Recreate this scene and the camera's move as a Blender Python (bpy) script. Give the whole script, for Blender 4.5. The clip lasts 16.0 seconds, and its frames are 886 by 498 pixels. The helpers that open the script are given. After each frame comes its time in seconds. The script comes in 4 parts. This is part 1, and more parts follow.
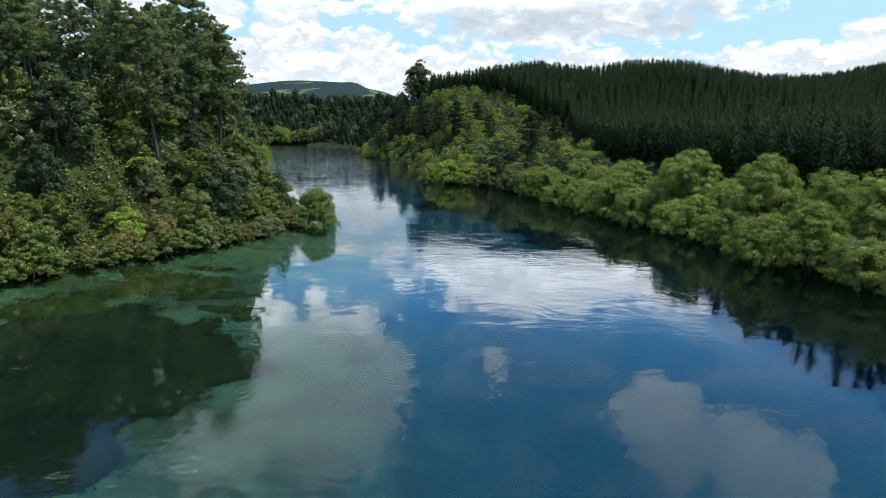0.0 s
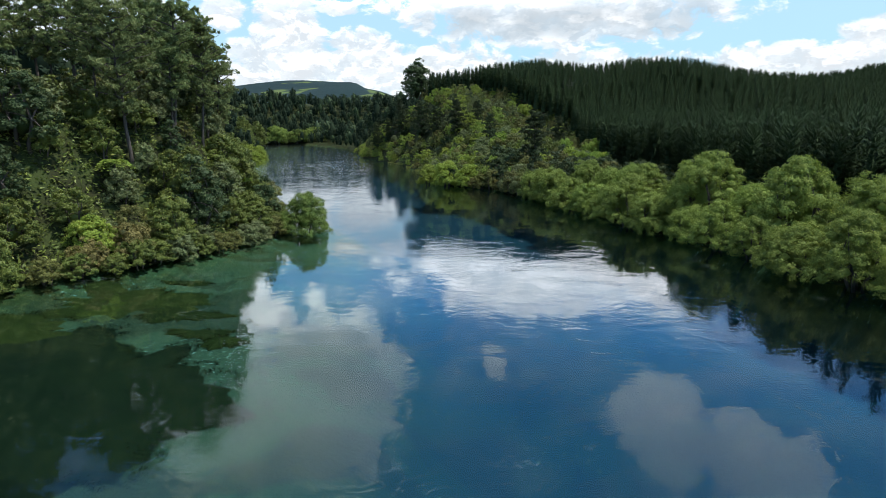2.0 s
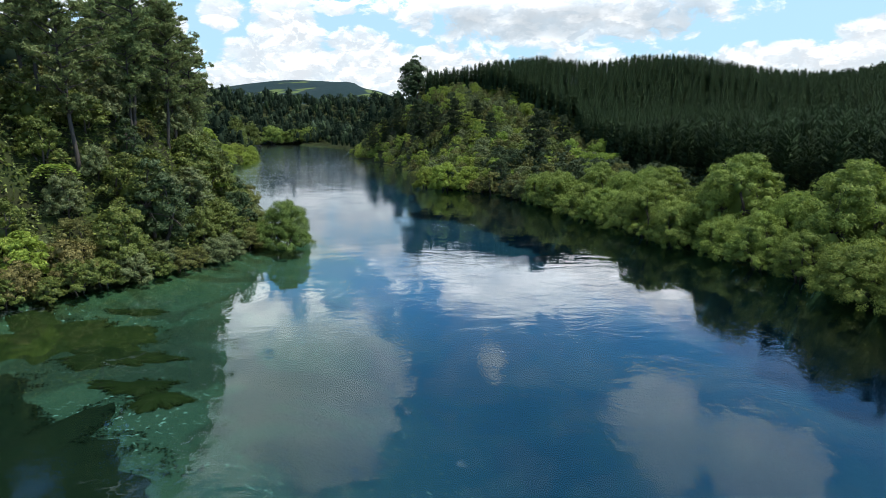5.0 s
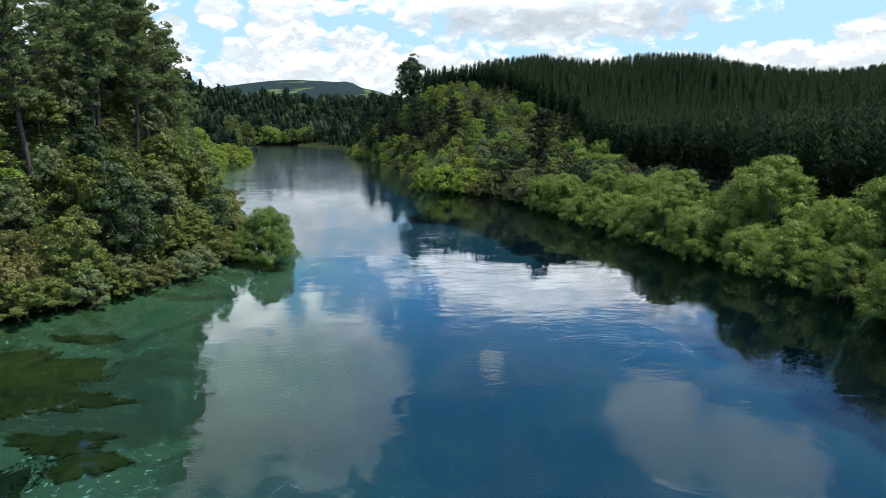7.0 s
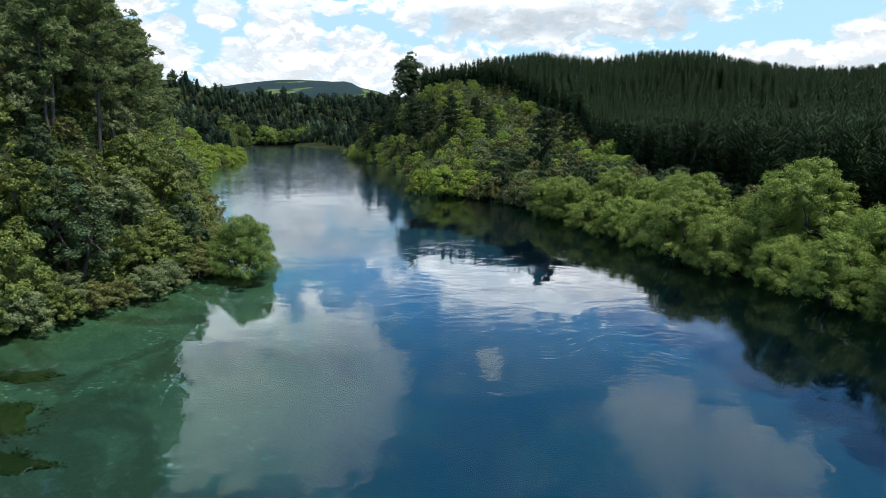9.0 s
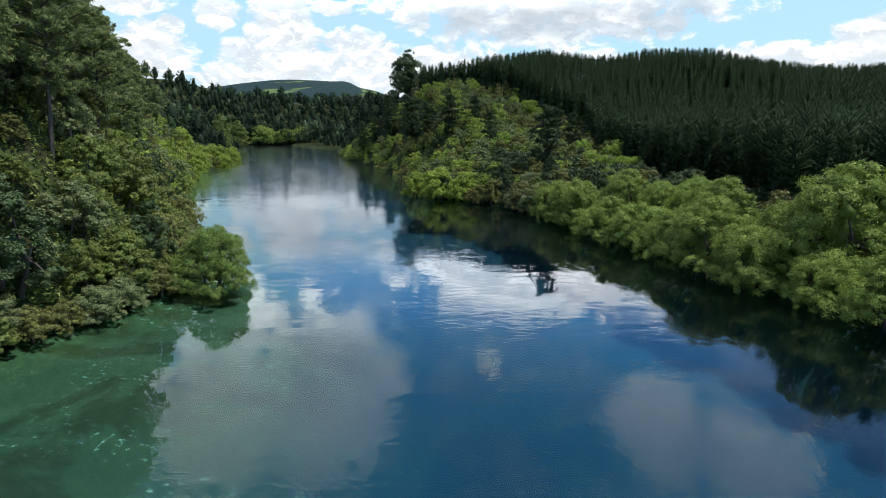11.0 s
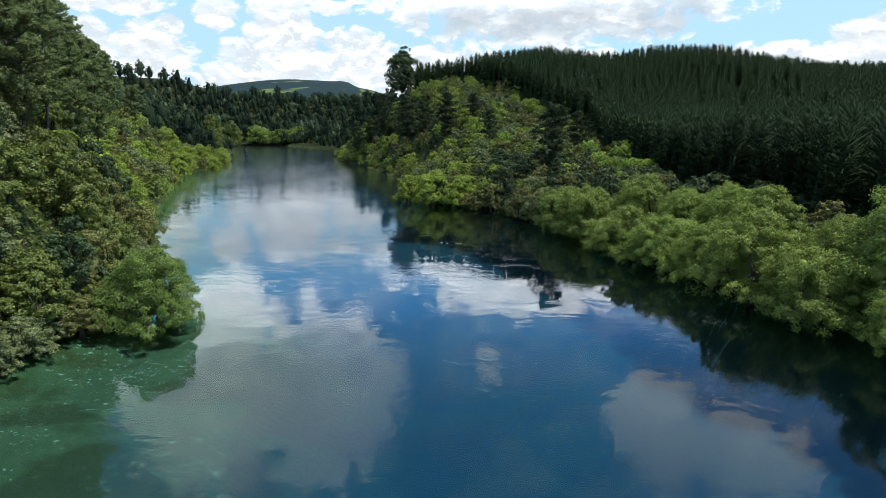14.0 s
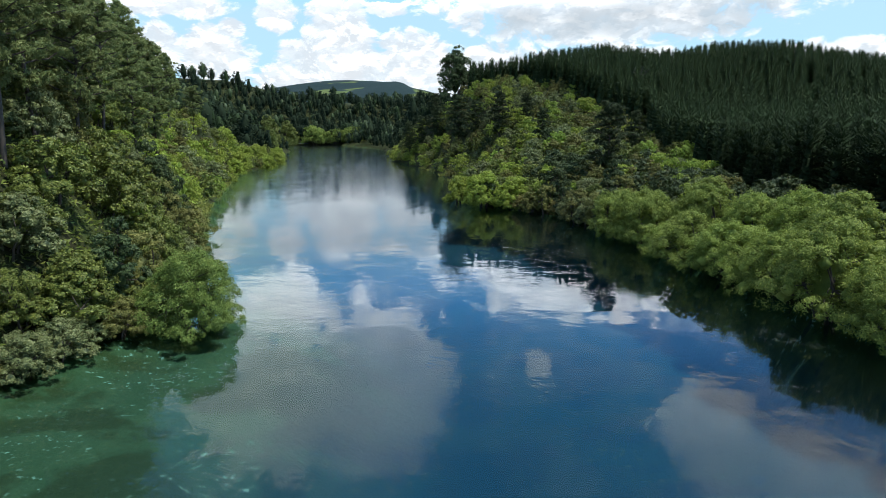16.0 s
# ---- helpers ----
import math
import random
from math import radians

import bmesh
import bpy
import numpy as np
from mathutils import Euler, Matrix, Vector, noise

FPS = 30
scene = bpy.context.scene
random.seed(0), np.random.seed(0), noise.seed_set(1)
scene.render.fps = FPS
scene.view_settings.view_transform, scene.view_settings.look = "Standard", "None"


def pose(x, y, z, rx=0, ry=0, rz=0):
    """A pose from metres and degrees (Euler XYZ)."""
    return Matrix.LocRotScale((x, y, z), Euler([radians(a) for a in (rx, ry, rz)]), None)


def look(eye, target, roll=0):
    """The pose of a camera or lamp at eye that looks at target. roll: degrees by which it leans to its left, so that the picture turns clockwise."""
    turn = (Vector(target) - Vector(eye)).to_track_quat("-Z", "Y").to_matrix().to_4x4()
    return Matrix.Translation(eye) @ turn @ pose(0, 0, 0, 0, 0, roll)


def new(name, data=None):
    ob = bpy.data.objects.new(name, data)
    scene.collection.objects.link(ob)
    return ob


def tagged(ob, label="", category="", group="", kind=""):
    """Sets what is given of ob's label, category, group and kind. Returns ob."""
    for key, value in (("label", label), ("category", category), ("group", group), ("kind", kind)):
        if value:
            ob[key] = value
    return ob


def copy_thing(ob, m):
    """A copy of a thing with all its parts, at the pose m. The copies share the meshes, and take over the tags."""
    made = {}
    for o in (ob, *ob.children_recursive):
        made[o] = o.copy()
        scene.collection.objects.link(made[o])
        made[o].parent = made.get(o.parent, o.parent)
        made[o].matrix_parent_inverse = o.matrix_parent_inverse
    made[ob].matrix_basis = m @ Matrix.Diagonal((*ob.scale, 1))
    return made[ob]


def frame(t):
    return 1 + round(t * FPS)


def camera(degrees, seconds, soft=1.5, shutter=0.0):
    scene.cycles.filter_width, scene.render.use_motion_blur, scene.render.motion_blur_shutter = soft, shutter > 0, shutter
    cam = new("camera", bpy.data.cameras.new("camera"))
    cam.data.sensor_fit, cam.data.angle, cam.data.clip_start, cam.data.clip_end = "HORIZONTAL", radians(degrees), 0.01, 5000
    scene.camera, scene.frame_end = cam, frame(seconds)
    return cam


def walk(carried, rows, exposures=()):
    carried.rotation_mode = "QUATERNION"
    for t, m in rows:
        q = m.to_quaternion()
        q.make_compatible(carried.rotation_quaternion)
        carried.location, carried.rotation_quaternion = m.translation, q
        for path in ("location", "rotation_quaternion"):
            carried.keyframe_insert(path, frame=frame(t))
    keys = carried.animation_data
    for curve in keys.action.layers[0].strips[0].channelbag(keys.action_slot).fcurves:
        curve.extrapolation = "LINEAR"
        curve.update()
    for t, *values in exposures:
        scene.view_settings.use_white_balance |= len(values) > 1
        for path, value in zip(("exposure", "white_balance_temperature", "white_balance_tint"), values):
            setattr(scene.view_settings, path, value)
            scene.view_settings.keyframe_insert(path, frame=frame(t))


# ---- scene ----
cam = camera(72.0, 16.0, 0.8)
TILT = 79.14
PATH = [
    (0, pose(-0.019, 0.044, 14.0, TILT, 0, 0.612)),
    (1, pose(-0.177, 3.408, 14.0, TILT, 0, 0.549)),
    (2, pose(-0.272, 6.788, 14.0, TILT, 0, 0.486)),
    (3, pose(-0.315, 10.188, 14.0, TILT, 0, 0.425)),
    (4, pose(-0.316, 13.613, 14.0, TILT, 0, 0.365)),
    (5.25, pose(-0.269, 17.931, 14.0, TILT, 0, 0.293)),
    (6.5, pose(-0.178, 22.292, 14.0, TILT, 0, 0.226)),
    (7.5, pose(-0.079, 25.807, 14.0, TILT, 0, 0.175)),
    (8.5, pose(0.041, 29.343, 14.0, TILT, 0, 0.127)),
    (9.2, pose(0.138, 31.827, 14.0, TILT, 0, 0.097)),
    (10.25, pose(0.305, 35.560, 14.0, TILT, 0, 0.054)),
    (11.3, pose(0.500, 39.292, 14.0, TILT, 0, 0.017)),
    (12, pose(0.649, 41.774, 14.0, TILT, 0, -0.005)),
    (13, pose(0.892, 45.301, 14.0, TILT, 0, -0.031)),
    (14, pose(1.180, 48.793, 14.0, TILT, 0, -0.051)),
    (14.5, pose(1.270, 50.343, 14.0, TILT, 0, 0.000)),
    (15, pose(1.340, 50.963, 14.0, TILT, 0, 0.080)),
    (15.25, pose(1.360, 51.052, 14.0, TILT, 0, 0.750)),
    (15.5, pose(1.380, 51.140, 14.0, TILT, 0, 1.900)),
    (15.75, pose(1.400, 51.160, 14.0, TILT, 0, 3.350)),
    (16, pose(1.420, 51.160, 14.0, TILT, 0, 4.830)),
]
walk(cam, PATH)

# ---------------- light and sky ----------------
SUN_EL, SUN_AZ = radians(66), radians(96)      # elevation; azimuth from +y towards +x


def link(tree, a, b):
    tree.links.new(a, b)


class Nodes:
    """Short-hand for building node trees."""

    def __init__(self, tree):
        self.tree = tree
        tree.nodes.clear()

    def add(self, kind, **values):
        node = self.tree.nodes.new(kind)
        for key, value in values.items():
            if key in ("operation", "blend_type", "data_type", "noise_dimensions", "sky_type", "sun_disc", "sun_elevation",
                       "sun_rotation", "interpolation_type", "voronoi_dimensions", "feature", "normalize", "clamp", "use_clamp"):
                if key == "operation":
                    node.operation = value
                elif key == "blend_type":
                    node.blend_type = value
                elif key == "data_type":
                    node.data_type = value
                elif key == "sky_type":
                    node.sky_type = value
                elif key == "sun_disc":
                    node.sun_disc = value
                elif key == "sun_elevation":
                    node.sun_elevation = value
                elif key == "sun_rotation":
                    node.sun_rotation = value
                elif key == "feature":
                    node.feature = value
                elif key == "use_clamp":
                    node.use_clamp = value
                elif key == "interpolation_type":
                    node.interpolation_type = value
        return node

    def put(self, socket, value):
        if isinstance(value, bpy.types.NodeSocket):
            self.tree.links.new(value, socket)
        elif isinstance(value, (tuple, list)) and len(value) == 3 and socket.type == "RGBA":
            socket.default_value = (*value, 1)
        else:
            socket.default_value = value

    def math(self, op, a, b=0.0, c=None, clamp=False):
        n = self.add("ShaderNodeMath", operation=op, use_clamp=clamp)
        self.put(n.inputs[0], a)
        self.put(n.inputs[1], b)
        if c is not None:
            self.put(n.inputs[2], c)
        return n.outputs[0]

    def mix(self, fac, a, b):
        n = self.add("ShaderNodeMix", data_type="RGBA")
        self.put(n.inputs[0], fac)
        self.put(n.inputs[6], a)
        self.put(n.inputs[7], b)
        return n.outputs[2]

    def step(self, x, lo, hi):
        n = self.add("ShaderNodeMapRange", interpolation_type="SMOOTHSTEP")
        self.put(n.inputs[0], x)
        n.inputs[1].default_value, n.inputs[2].default_value = lo, hi
        return n.outputs[0]

    def noise(self, vector, scale, detail=4.0, rough=0.55, distortion=0.0):
        n = self.add("ShaderNodeTexNoise")
        if vector is not None:
            self.put(n.inputs["Vector"], vector)
        n.inputs["Scale"].default_value, n.inputs["Detail"].default_value = scale, detail
        n.inputs["Roughness"].default_value, n.inputs["Distortion"].default_value = rough, distortion
        return n.outputs[0]

    def combine(self, x, y, z=0.0):
        n = self.add("ShaderNodeCombineXYZ")
        for s, v in zip(n.inputs, (x, y, z)):
            self.put(s, v)
        return n.outputs[0]

    def split(self, v):
        n = self.add("ShaderNodeSeparateXYZ")
        self.put(n.inputs[0], v)
        return n.outputs


def make_world():
    world = bpy.data.worlds.new("sky")
    scene.world = world
    world.use_nodes = True
    n = Nodes(world.node_tree)
    sky = n.add("ShaderNodeTexSky", sky_type="NISHITA", sun_disc=False, sun_elevation=SUN_EL, sun_rotation=SUN_AZ)
    way = n.add("ShaderNodeTexCoord").outputs["Generated"]
    x, y, z = n.split(way)
    az = n.math("MULTIPLY", n.math("ARCTAN2", x, y), 57.2958)
    el = n.math("MULTIPLY", n.math("ARCSINE", z), 57.2958)
    flat = n.combine(az, n.math("MULTIPLY", el, 1.7), 0.0)
    puff = n.noise(flat, 0.34, 8, 0.60, 0.35)
    above = n.noise(n.combine(az, n.math("MULTIPLY", n.math("ADD", el, 0.55), 1.7), 0.0), 0.34, 8, 0.60, 0.35)
    broad = n.noise(n.combine(az, n.math("MULTIPLY", el, 1.3), 7.0), 0.035, 3, 0.5)

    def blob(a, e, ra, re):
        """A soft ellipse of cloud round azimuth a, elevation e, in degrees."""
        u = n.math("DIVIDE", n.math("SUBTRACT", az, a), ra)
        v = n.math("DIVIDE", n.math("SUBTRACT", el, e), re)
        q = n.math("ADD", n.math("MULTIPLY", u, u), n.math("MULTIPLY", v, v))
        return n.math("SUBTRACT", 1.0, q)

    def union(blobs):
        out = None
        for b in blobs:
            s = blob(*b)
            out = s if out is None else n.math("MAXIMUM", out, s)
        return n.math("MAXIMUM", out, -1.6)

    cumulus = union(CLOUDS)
    dens = n.math("ADD", n.math("MULTIPLY", cumulus, 0.25), n.math("SUBTRACT", puff, 0.425))
    # away from the river's reach the sky goes on with scattered cumulus
    rest = n.math("SUBTRACT", n.math("ADD", n.math("MULTIPLY", puff, 0.6), n.math("MULTIPLY", broad, 0.7)), 0.66)
    away = n.math("MAXIMUM", n.step(n.math("ABSOLUTE", az), 40, 60), n.step(el, 34, 44))
    dens = n.math("ADD", n.math("MULTIPLY", dens, n.math("SUBTRACT", 1.0, away)), n.math("MULTIPLY", rest, away))
    mask = n.step(dens, -0.035, 0.095)
    thick = n.step(dens, 0.05, 0.4)
    grey = n.math("MULTIPLY", n.step(union(GREY), -0.5, 0.6), n.step(n.noise(flat, 0.16, 6), 0.30, 0.55))
    lumps = n.math("ADD", n.math("MULTIPLY", n.step(n.math("SUBTRACT", above, puff), -0.07, 0.04), 0.7), n.math("MULTIPLY", n.step(n.noise(flat, 0.5, 6, 0.65), 0.40, 0.66), 0.45), clamp=True)
    white = n.mix(n.math("MULTIPLY", lumps, 0.8), (0.97, 1.0, 1.03), (0.52, 0.57, 0.62))
    cloud = n.mix(n.math("MULTIPLY", grey, 0.75), white, (0.40, 0.455, 0.505))
    haze = n.step(el, 15.0, 9.5)
    glare = n.math("ADD", 1.0, n.math("MULTIPLY", n.step(el, 26, 12), 0.7))    # the blue brightens towards the horizon
    cloud = n.mix(n.math("MULTIPLY", n.step(el, 15, 21), 0.5), cloud, (0.50, 0.60, 0.68))    # thinner and bluer high up
    bg_sky, bg_cloud = n.add("ShaderNodeBackground"), n.add("ShaderNodeBackground")
    tone = n.add("ShaderNodeMix", data_type="RGBA", blend_type="MULTIPLY")
    tone.inputs[0].default_value = 1.0
    n.put(tone.inputs[6], sky.outputs[0])
    n.put(tone.inputs[7], (0.37, 0.89, 1.24))
    n.put(bg_sky.inputs[0], n.mix(n.math("MULTIPLY", haze, 0.86), tone.outputs[2], (2.1, 3.0, 3.6)))
    n.put(bg_sky.inputs[1], n.math("MULTIPLY", SKY_STRENGTH, glare))
    n.put(bg_cloud.inputs[0], cloud)
    n.put(bg_cloud.inputs[1], n.math("MULTIPLY", CLOUD_STRENGTH, n.math("ADD", n.math("ADD", 0.67, n.math("MULTIPLY", n.step(el, 9.5, 12.5), 0.33)),
          n.math("MULTIPLY", n.math("MULTIPLY", n.step(el, 10.5, 13.0), n.step(el, 20.0, 16.5)), 0.65))))
    both, out = n.add("ShaderNodeMixShader"), n.add("ShaderNodeOutputWorld")
    veil = n.step(n.noise(n.combine(n.math("ADD", az, n.math("MULTIPLY", el, 0.8)), n.math("MULTIPLY", el, 2.6), 4.0), 0.13, 6, 0.62, 0.8), 0.40, 0.72)
    veil = n.math("MULTIPLY", n.math("MULTIPLY", veil, 0.28), n.step(el, 11, 17))
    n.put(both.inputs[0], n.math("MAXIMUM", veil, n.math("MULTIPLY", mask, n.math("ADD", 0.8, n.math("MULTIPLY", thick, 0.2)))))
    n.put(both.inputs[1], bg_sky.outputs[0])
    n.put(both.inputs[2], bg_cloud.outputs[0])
    n.put(out.inputs[0], both.outputs[0])


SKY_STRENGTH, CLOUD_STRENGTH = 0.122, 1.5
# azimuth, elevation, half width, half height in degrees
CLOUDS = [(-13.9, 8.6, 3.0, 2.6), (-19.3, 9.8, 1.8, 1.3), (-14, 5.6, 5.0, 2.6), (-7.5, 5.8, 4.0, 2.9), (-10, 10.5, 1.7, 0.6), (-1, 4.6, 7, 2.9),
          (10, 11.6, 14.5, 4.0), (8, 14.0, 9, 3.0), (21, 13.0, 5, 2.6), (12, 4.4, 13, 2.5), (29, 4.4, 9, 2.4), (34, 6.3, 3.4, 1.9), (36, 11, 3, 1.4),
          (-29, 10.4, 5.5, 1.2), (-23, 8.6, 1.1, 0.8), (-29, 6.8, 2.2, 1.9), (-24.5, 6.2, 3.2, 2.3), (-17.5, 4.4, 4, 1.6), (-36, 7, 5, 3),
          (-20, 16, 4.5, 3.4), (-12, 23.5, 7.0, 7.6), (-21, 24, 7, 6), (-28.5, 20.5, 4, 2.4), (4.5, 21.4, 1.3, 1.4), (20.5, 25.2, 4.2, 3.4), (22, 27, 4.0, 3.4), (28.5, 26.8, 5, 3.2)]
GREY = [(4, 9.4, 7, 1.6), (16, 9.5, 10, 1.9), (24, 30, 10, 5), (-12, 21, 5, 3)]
make_world()

sun_data = bpy.data.lights.new("sun", "SUN")
sun_data.energy, sun_data.angle, sun_data.color = 5.0, radians(0.53), (0.97, 0.96, 0.90)
sun = new("sun", sun_data)
sun_way = Vector((math.sin(SUN_AZ) * math.cos(SUN_EL), math.cos(SUN_AZ) * math.cos(SUN_EL), math.sin(SUN_EL)))
sun.matrix_basis = look(sun_way * 300, (0, 0, 0))
scene.view_settings.exposure = 0.35


# ---------------- the lie of the land ----------------
LEFT_SHORE = ((-600, -90), (-100, -58), (20, -51), (45, -47), (54, -43), (61, -40), (67, -34.5), (74, -30), (84, -26), (92, -25), (100, -27), (118, -34),
              (130, -40), (152, -49), (200, -67), (248, -84), (330, -99), (350, -103), (380, -118), (500, -150), (600, -186), (700, -226), (800, -300))
RIGHT_SHORE = ((-600, 70), (-100, 48), (40, 40), (59, 37.5), (70, 34), (84, 31), (95, 27), (108, 23.5), (135, 18), (157, 10), (168, 0), (180, -4),
               (200, -6), (234, -12), (277, -23), (352, -50), (520, -84), (600, -115), (700, -170), (800, -330))
SHELF = ((-100, -12), (20, -6.5), (45, -8), (60, -10), (80, -12), (92, -11), (120, -25), (160, -45), (250, -72), (800, -300))


def table(y, rows):
    a = np.asarray(rows, float)
    return np.interp(y, a[:, 0], a[:, 1])


def sm(x):
    x = np.clip(x, 0, 1)
    return x * x * (3 - 2 * x)


def bump(x, y, cx, cy, rx, ry):
    return np.exp(-((x - cx) / rx) ** 2 - ((y - cy) / ry) ** 2)


def wave(x, y, s):
    return np.sin(x / s + 1.3 * np.sin(y / s * 0.7)) * np.cos(y / s * 1.1 + 0.8 * np.sin(x / s * 0.6 + 2))


def ground_z(x, y):
    """Height of the ground and of the river's bed, in metres over the water."""
    x, y = np.asarray(x, float), np.asarray(y, float)
    left, right = table(y, LEFT_SHORE), table(y, RIGHT_SHORE)
    dl, dr = left - x, x - right
    near = 1 - sm((y - 235) / 85)
    rise = 20 * sm((dl - 12) / 70) * sm((y - 300) / 90)
    zl = 0.9 * sm(dl / 1.5) + (3 + 13 * near) * sm((dl - 0.5) / np.interp(y, (58, 95), (23, 14))) + (3 + 9 * near) * sm((dl - 20) / 55) + rise
    hills = (23.5 * bump(x, y, 2, 300, 52, 90) + 29.2 * bump(x, y, 95.8, 308, 54.8, 64) + 23.7 * bump(x, y, 235, 214, 98.6, 108.6)
             + 7.3 * bump(x, y, 41.2, 314.4, 23.2, 52.5) + 16 * bump(x, y, 224, 294, 79, 128)
             + 10 * bump(x, y, -40, 420, 60, 120))
    zr = 0.8 * sm(dr / 1.5) + 2.0 * sm((dr - 1) / 14) + hills * sm(dr / 24) + 4 * sm((dr - 150) / 200)
    land = np.where(dl > 0, zl, np.where(dr > 0, zr, 0.0))
    gap = np.minimum(-dl, -dr)                                 # into the river
    shelf = table(y, SHELF)
    deep = 0.25 + 1.1 * sm(gap / 5) + 0.5 * sm((x - left) / 25) + 5.2 * sm((x - shelf + 4) / 16)
    deep = np.minimum(deep, 0.25 + np.where(-dr < -dl, 3.0, 0.6) * np.maximum(gap, 0))
    river = (gap > 0) & (y < 700)
    z = np.where(river, -deep, land)
    z = np.where((gap > 0) & (y >= 700), 1.0, z)
    z = z + 56 * sm((y - 695) / 200) * (1 + 0.2 * wave(x, y, 160))
    z = z + 64 * bump(x, y, -520, 2500, 260, 420) + 72 * bump(x, y, -820, 2700, 300, 420) + 52 * bump(x, y, -280, 2400, 160, 300) + 50 * sm((y - 1500) / 1500)
    z = z + np.where(z > 1.2, 0.5 * wave(x, y, 9) + 0.25 * wave(x + 40, y, 3.7), 0)
    z = z + np.where(river & (deep > 0.8), 0.16 * wave(x, y, 4.1) + 0.08 * wave(x, y, 1.7), 0)
    return z


def height(x, y):
    return float(ground_z(x, y))


# ---------------- materials ----------------
def material(name):
    m = bpy.data.materials.new(name)
    m.use_nodes = True
    n = Nodes(m.node_tree)
    out = n.add("ShaderNodeOutputMaterial")
    return m, n, out


def leaf_material(name, dark, light, tip, rough=0.5, clump=0.9, glow=0.28, shine=0.22, speck=0.5):
    """Foliage: colour by tree, by clump and by single leaf, with light passing through."""
    m, n, out = material(name)
    geo, info = n.add("ShaderNodeNewGeometry"), n.add("ShaderNodeObjectInfo")
    big = n.noise(geo.outputs["Position"], clump, 3, 0.6)
    one = geo.outputs["Random Per Island"]
    fac = n.math("ADD", n.math("MULTIPLY", one, speck), n.math("MULTIPLY", n.math("SUBTRACT", big, 0.3), 1.1), clamp=True)
    col = n.mix(fac, dark, light)
    col = n.mix(n.math("MULTIPLY", n.step(one, 0.72, 1.0), 1.1 * speck), col, tip)
    hsv = n.add("ShaderNodeHueSaturation")
    n.put(hsv.inputs["Color"], col)
    n.put(hsv.inputs["Hue"], n.math("ADD", 0.491, n.math("MULTIPLY", info.outputs["Random"], 0.012)))
    n.put(hsv.inputs["Value"], n.math("ADD", 1.08, n.math("MULTIPLY", info.outputs["Random"], 0.36)))
    p, t, mx = n.add("ShaderNodeBsdfPrincipled"), n.add("ShaderNodeBsdfTranslucent"), n.add("ShaderNodeMixShader")
    n.put(p.inputs["Base Color"], hsv.outputs[0])
    p.inputs["Roughness"].default_value = rough + 0.12
    p.inputs["Specular IOR Level"].default_value = shine
    n.put(t.inputs[0], hsv.outputs[0])
    mx.inputs[0].default_value = glow
    n.put(mx.inputs[1], p.outputs[0])
    n.put(mx.inputs[2], t.outputs[0])
    n.put(out.inputs[0], mx.outputs[0])
    return m


def bark_material(name, a, b):
    m, n, out = material(name)
    co = n.add("ShaderNodeTexCoord").outputs["Object"]
    x, y, z = n.split(co)
    fine = n.noise(n.combine(x, y, n.math("MULTIPLY", z, 0.2)), 9, 6, 0.7)
    blot = n.noise(co, 0.8, 3)
    p, bp = n.add("ShaderNodeBsdfPrincipled"), n.add("ShaderNodeBump")
    n.put(p.inputs["Base Color"], n.mix(n.math("MULTIPLY", n.math("ADD", fine, blot), 0.5), a, b))
    p.inputs["Roughness"].default_value = 0.9
    n.put(bp.inputs["Height"], fine)
    bp.inputs["Distance"].default_value = 0.05
    n.put(p.inputs["Normal"], bp.outputs[0])
    n.put(out.inputs[0], p.outputs[0])
    return m


WILLOW = leaf_material("willow_leaf", (0.06, 0.095, 0.018), (0.195, 0.255, 0.046), (0.29, 0.335, 0.078), 0.5, 0.8, 0.34)
POINT_LEAF = leaf_material("small_willow_leaf", (0.048, 0.078, 0.016), (0.128, 0.174, 0.036), (0.205, 0.245, 0.062), 0.5, 0.9, 0.3)
LIME = leaf_material("fresh_leaf", (0.095, 0.14, 0.02), (0.245, 0.31, 0.046), (0.35, 0.385, 0.082), 0.5, 0.8, 0.36)
BROAD = leaf_material("broad_leaf", (0.036, 0.056, 0.011), (0.128, 0.156, 0.03), (0.23, 0.245, 0.064), 0.36, 0.7, 0.22)
OLIVE = leaf_material("olive_leaf", (0.05, 0.057, 0.014), (0.135, 0.136, 0.036), (0.205, 0.19, 0.056), 0.5, 0.7, 0.22)
SILVER = leaf_material("grey_green_leaf", (0.05, 0.068, 0.024), (0.135, 0.156, 0.058), (0.22, 0.235, 0.11), 0.42, 0.7, 0.2)
DARK = leaf_material("dark_leaf", (0.018, 0.034, 0.012), (0.045, 0.068, 0.022), (0.085, 0.105, 0.038), 0.45, 0.7, 0.18)
NEEDLE = leaf_material("pine_needle", (0.056, 0.082, 0.029), (0.158, 0.19, 0.066), (0.24, 0.26, 0.104), 0.5, 0.4, 0.30, 0.12)
FIR = leaf_material("plantation_needle", (0.016, 0.029, 0.013), (0.031, 0.049, 0.02), (0.047, 0.065, 0.027), 0.55, 0.1, 0.18, 0.04, 0.2)
DARK_NEEDLE = leaf_material("dark_pine_needle", (0.016, 0.027, 0.012), (0.045, 0.060, 0.024), (0.075, 0.088, 0.038), 0.5, 0.4, 0.2, 0.10)
FAR_LEAF = leaf_material("woodland_leaf", (0.012, 0.02, 0.012), (0.023, 0.034, 0.018), (0.034, 0.046, 0.024), 0.7, 0.12, 0.15, 0.02, 0.15)
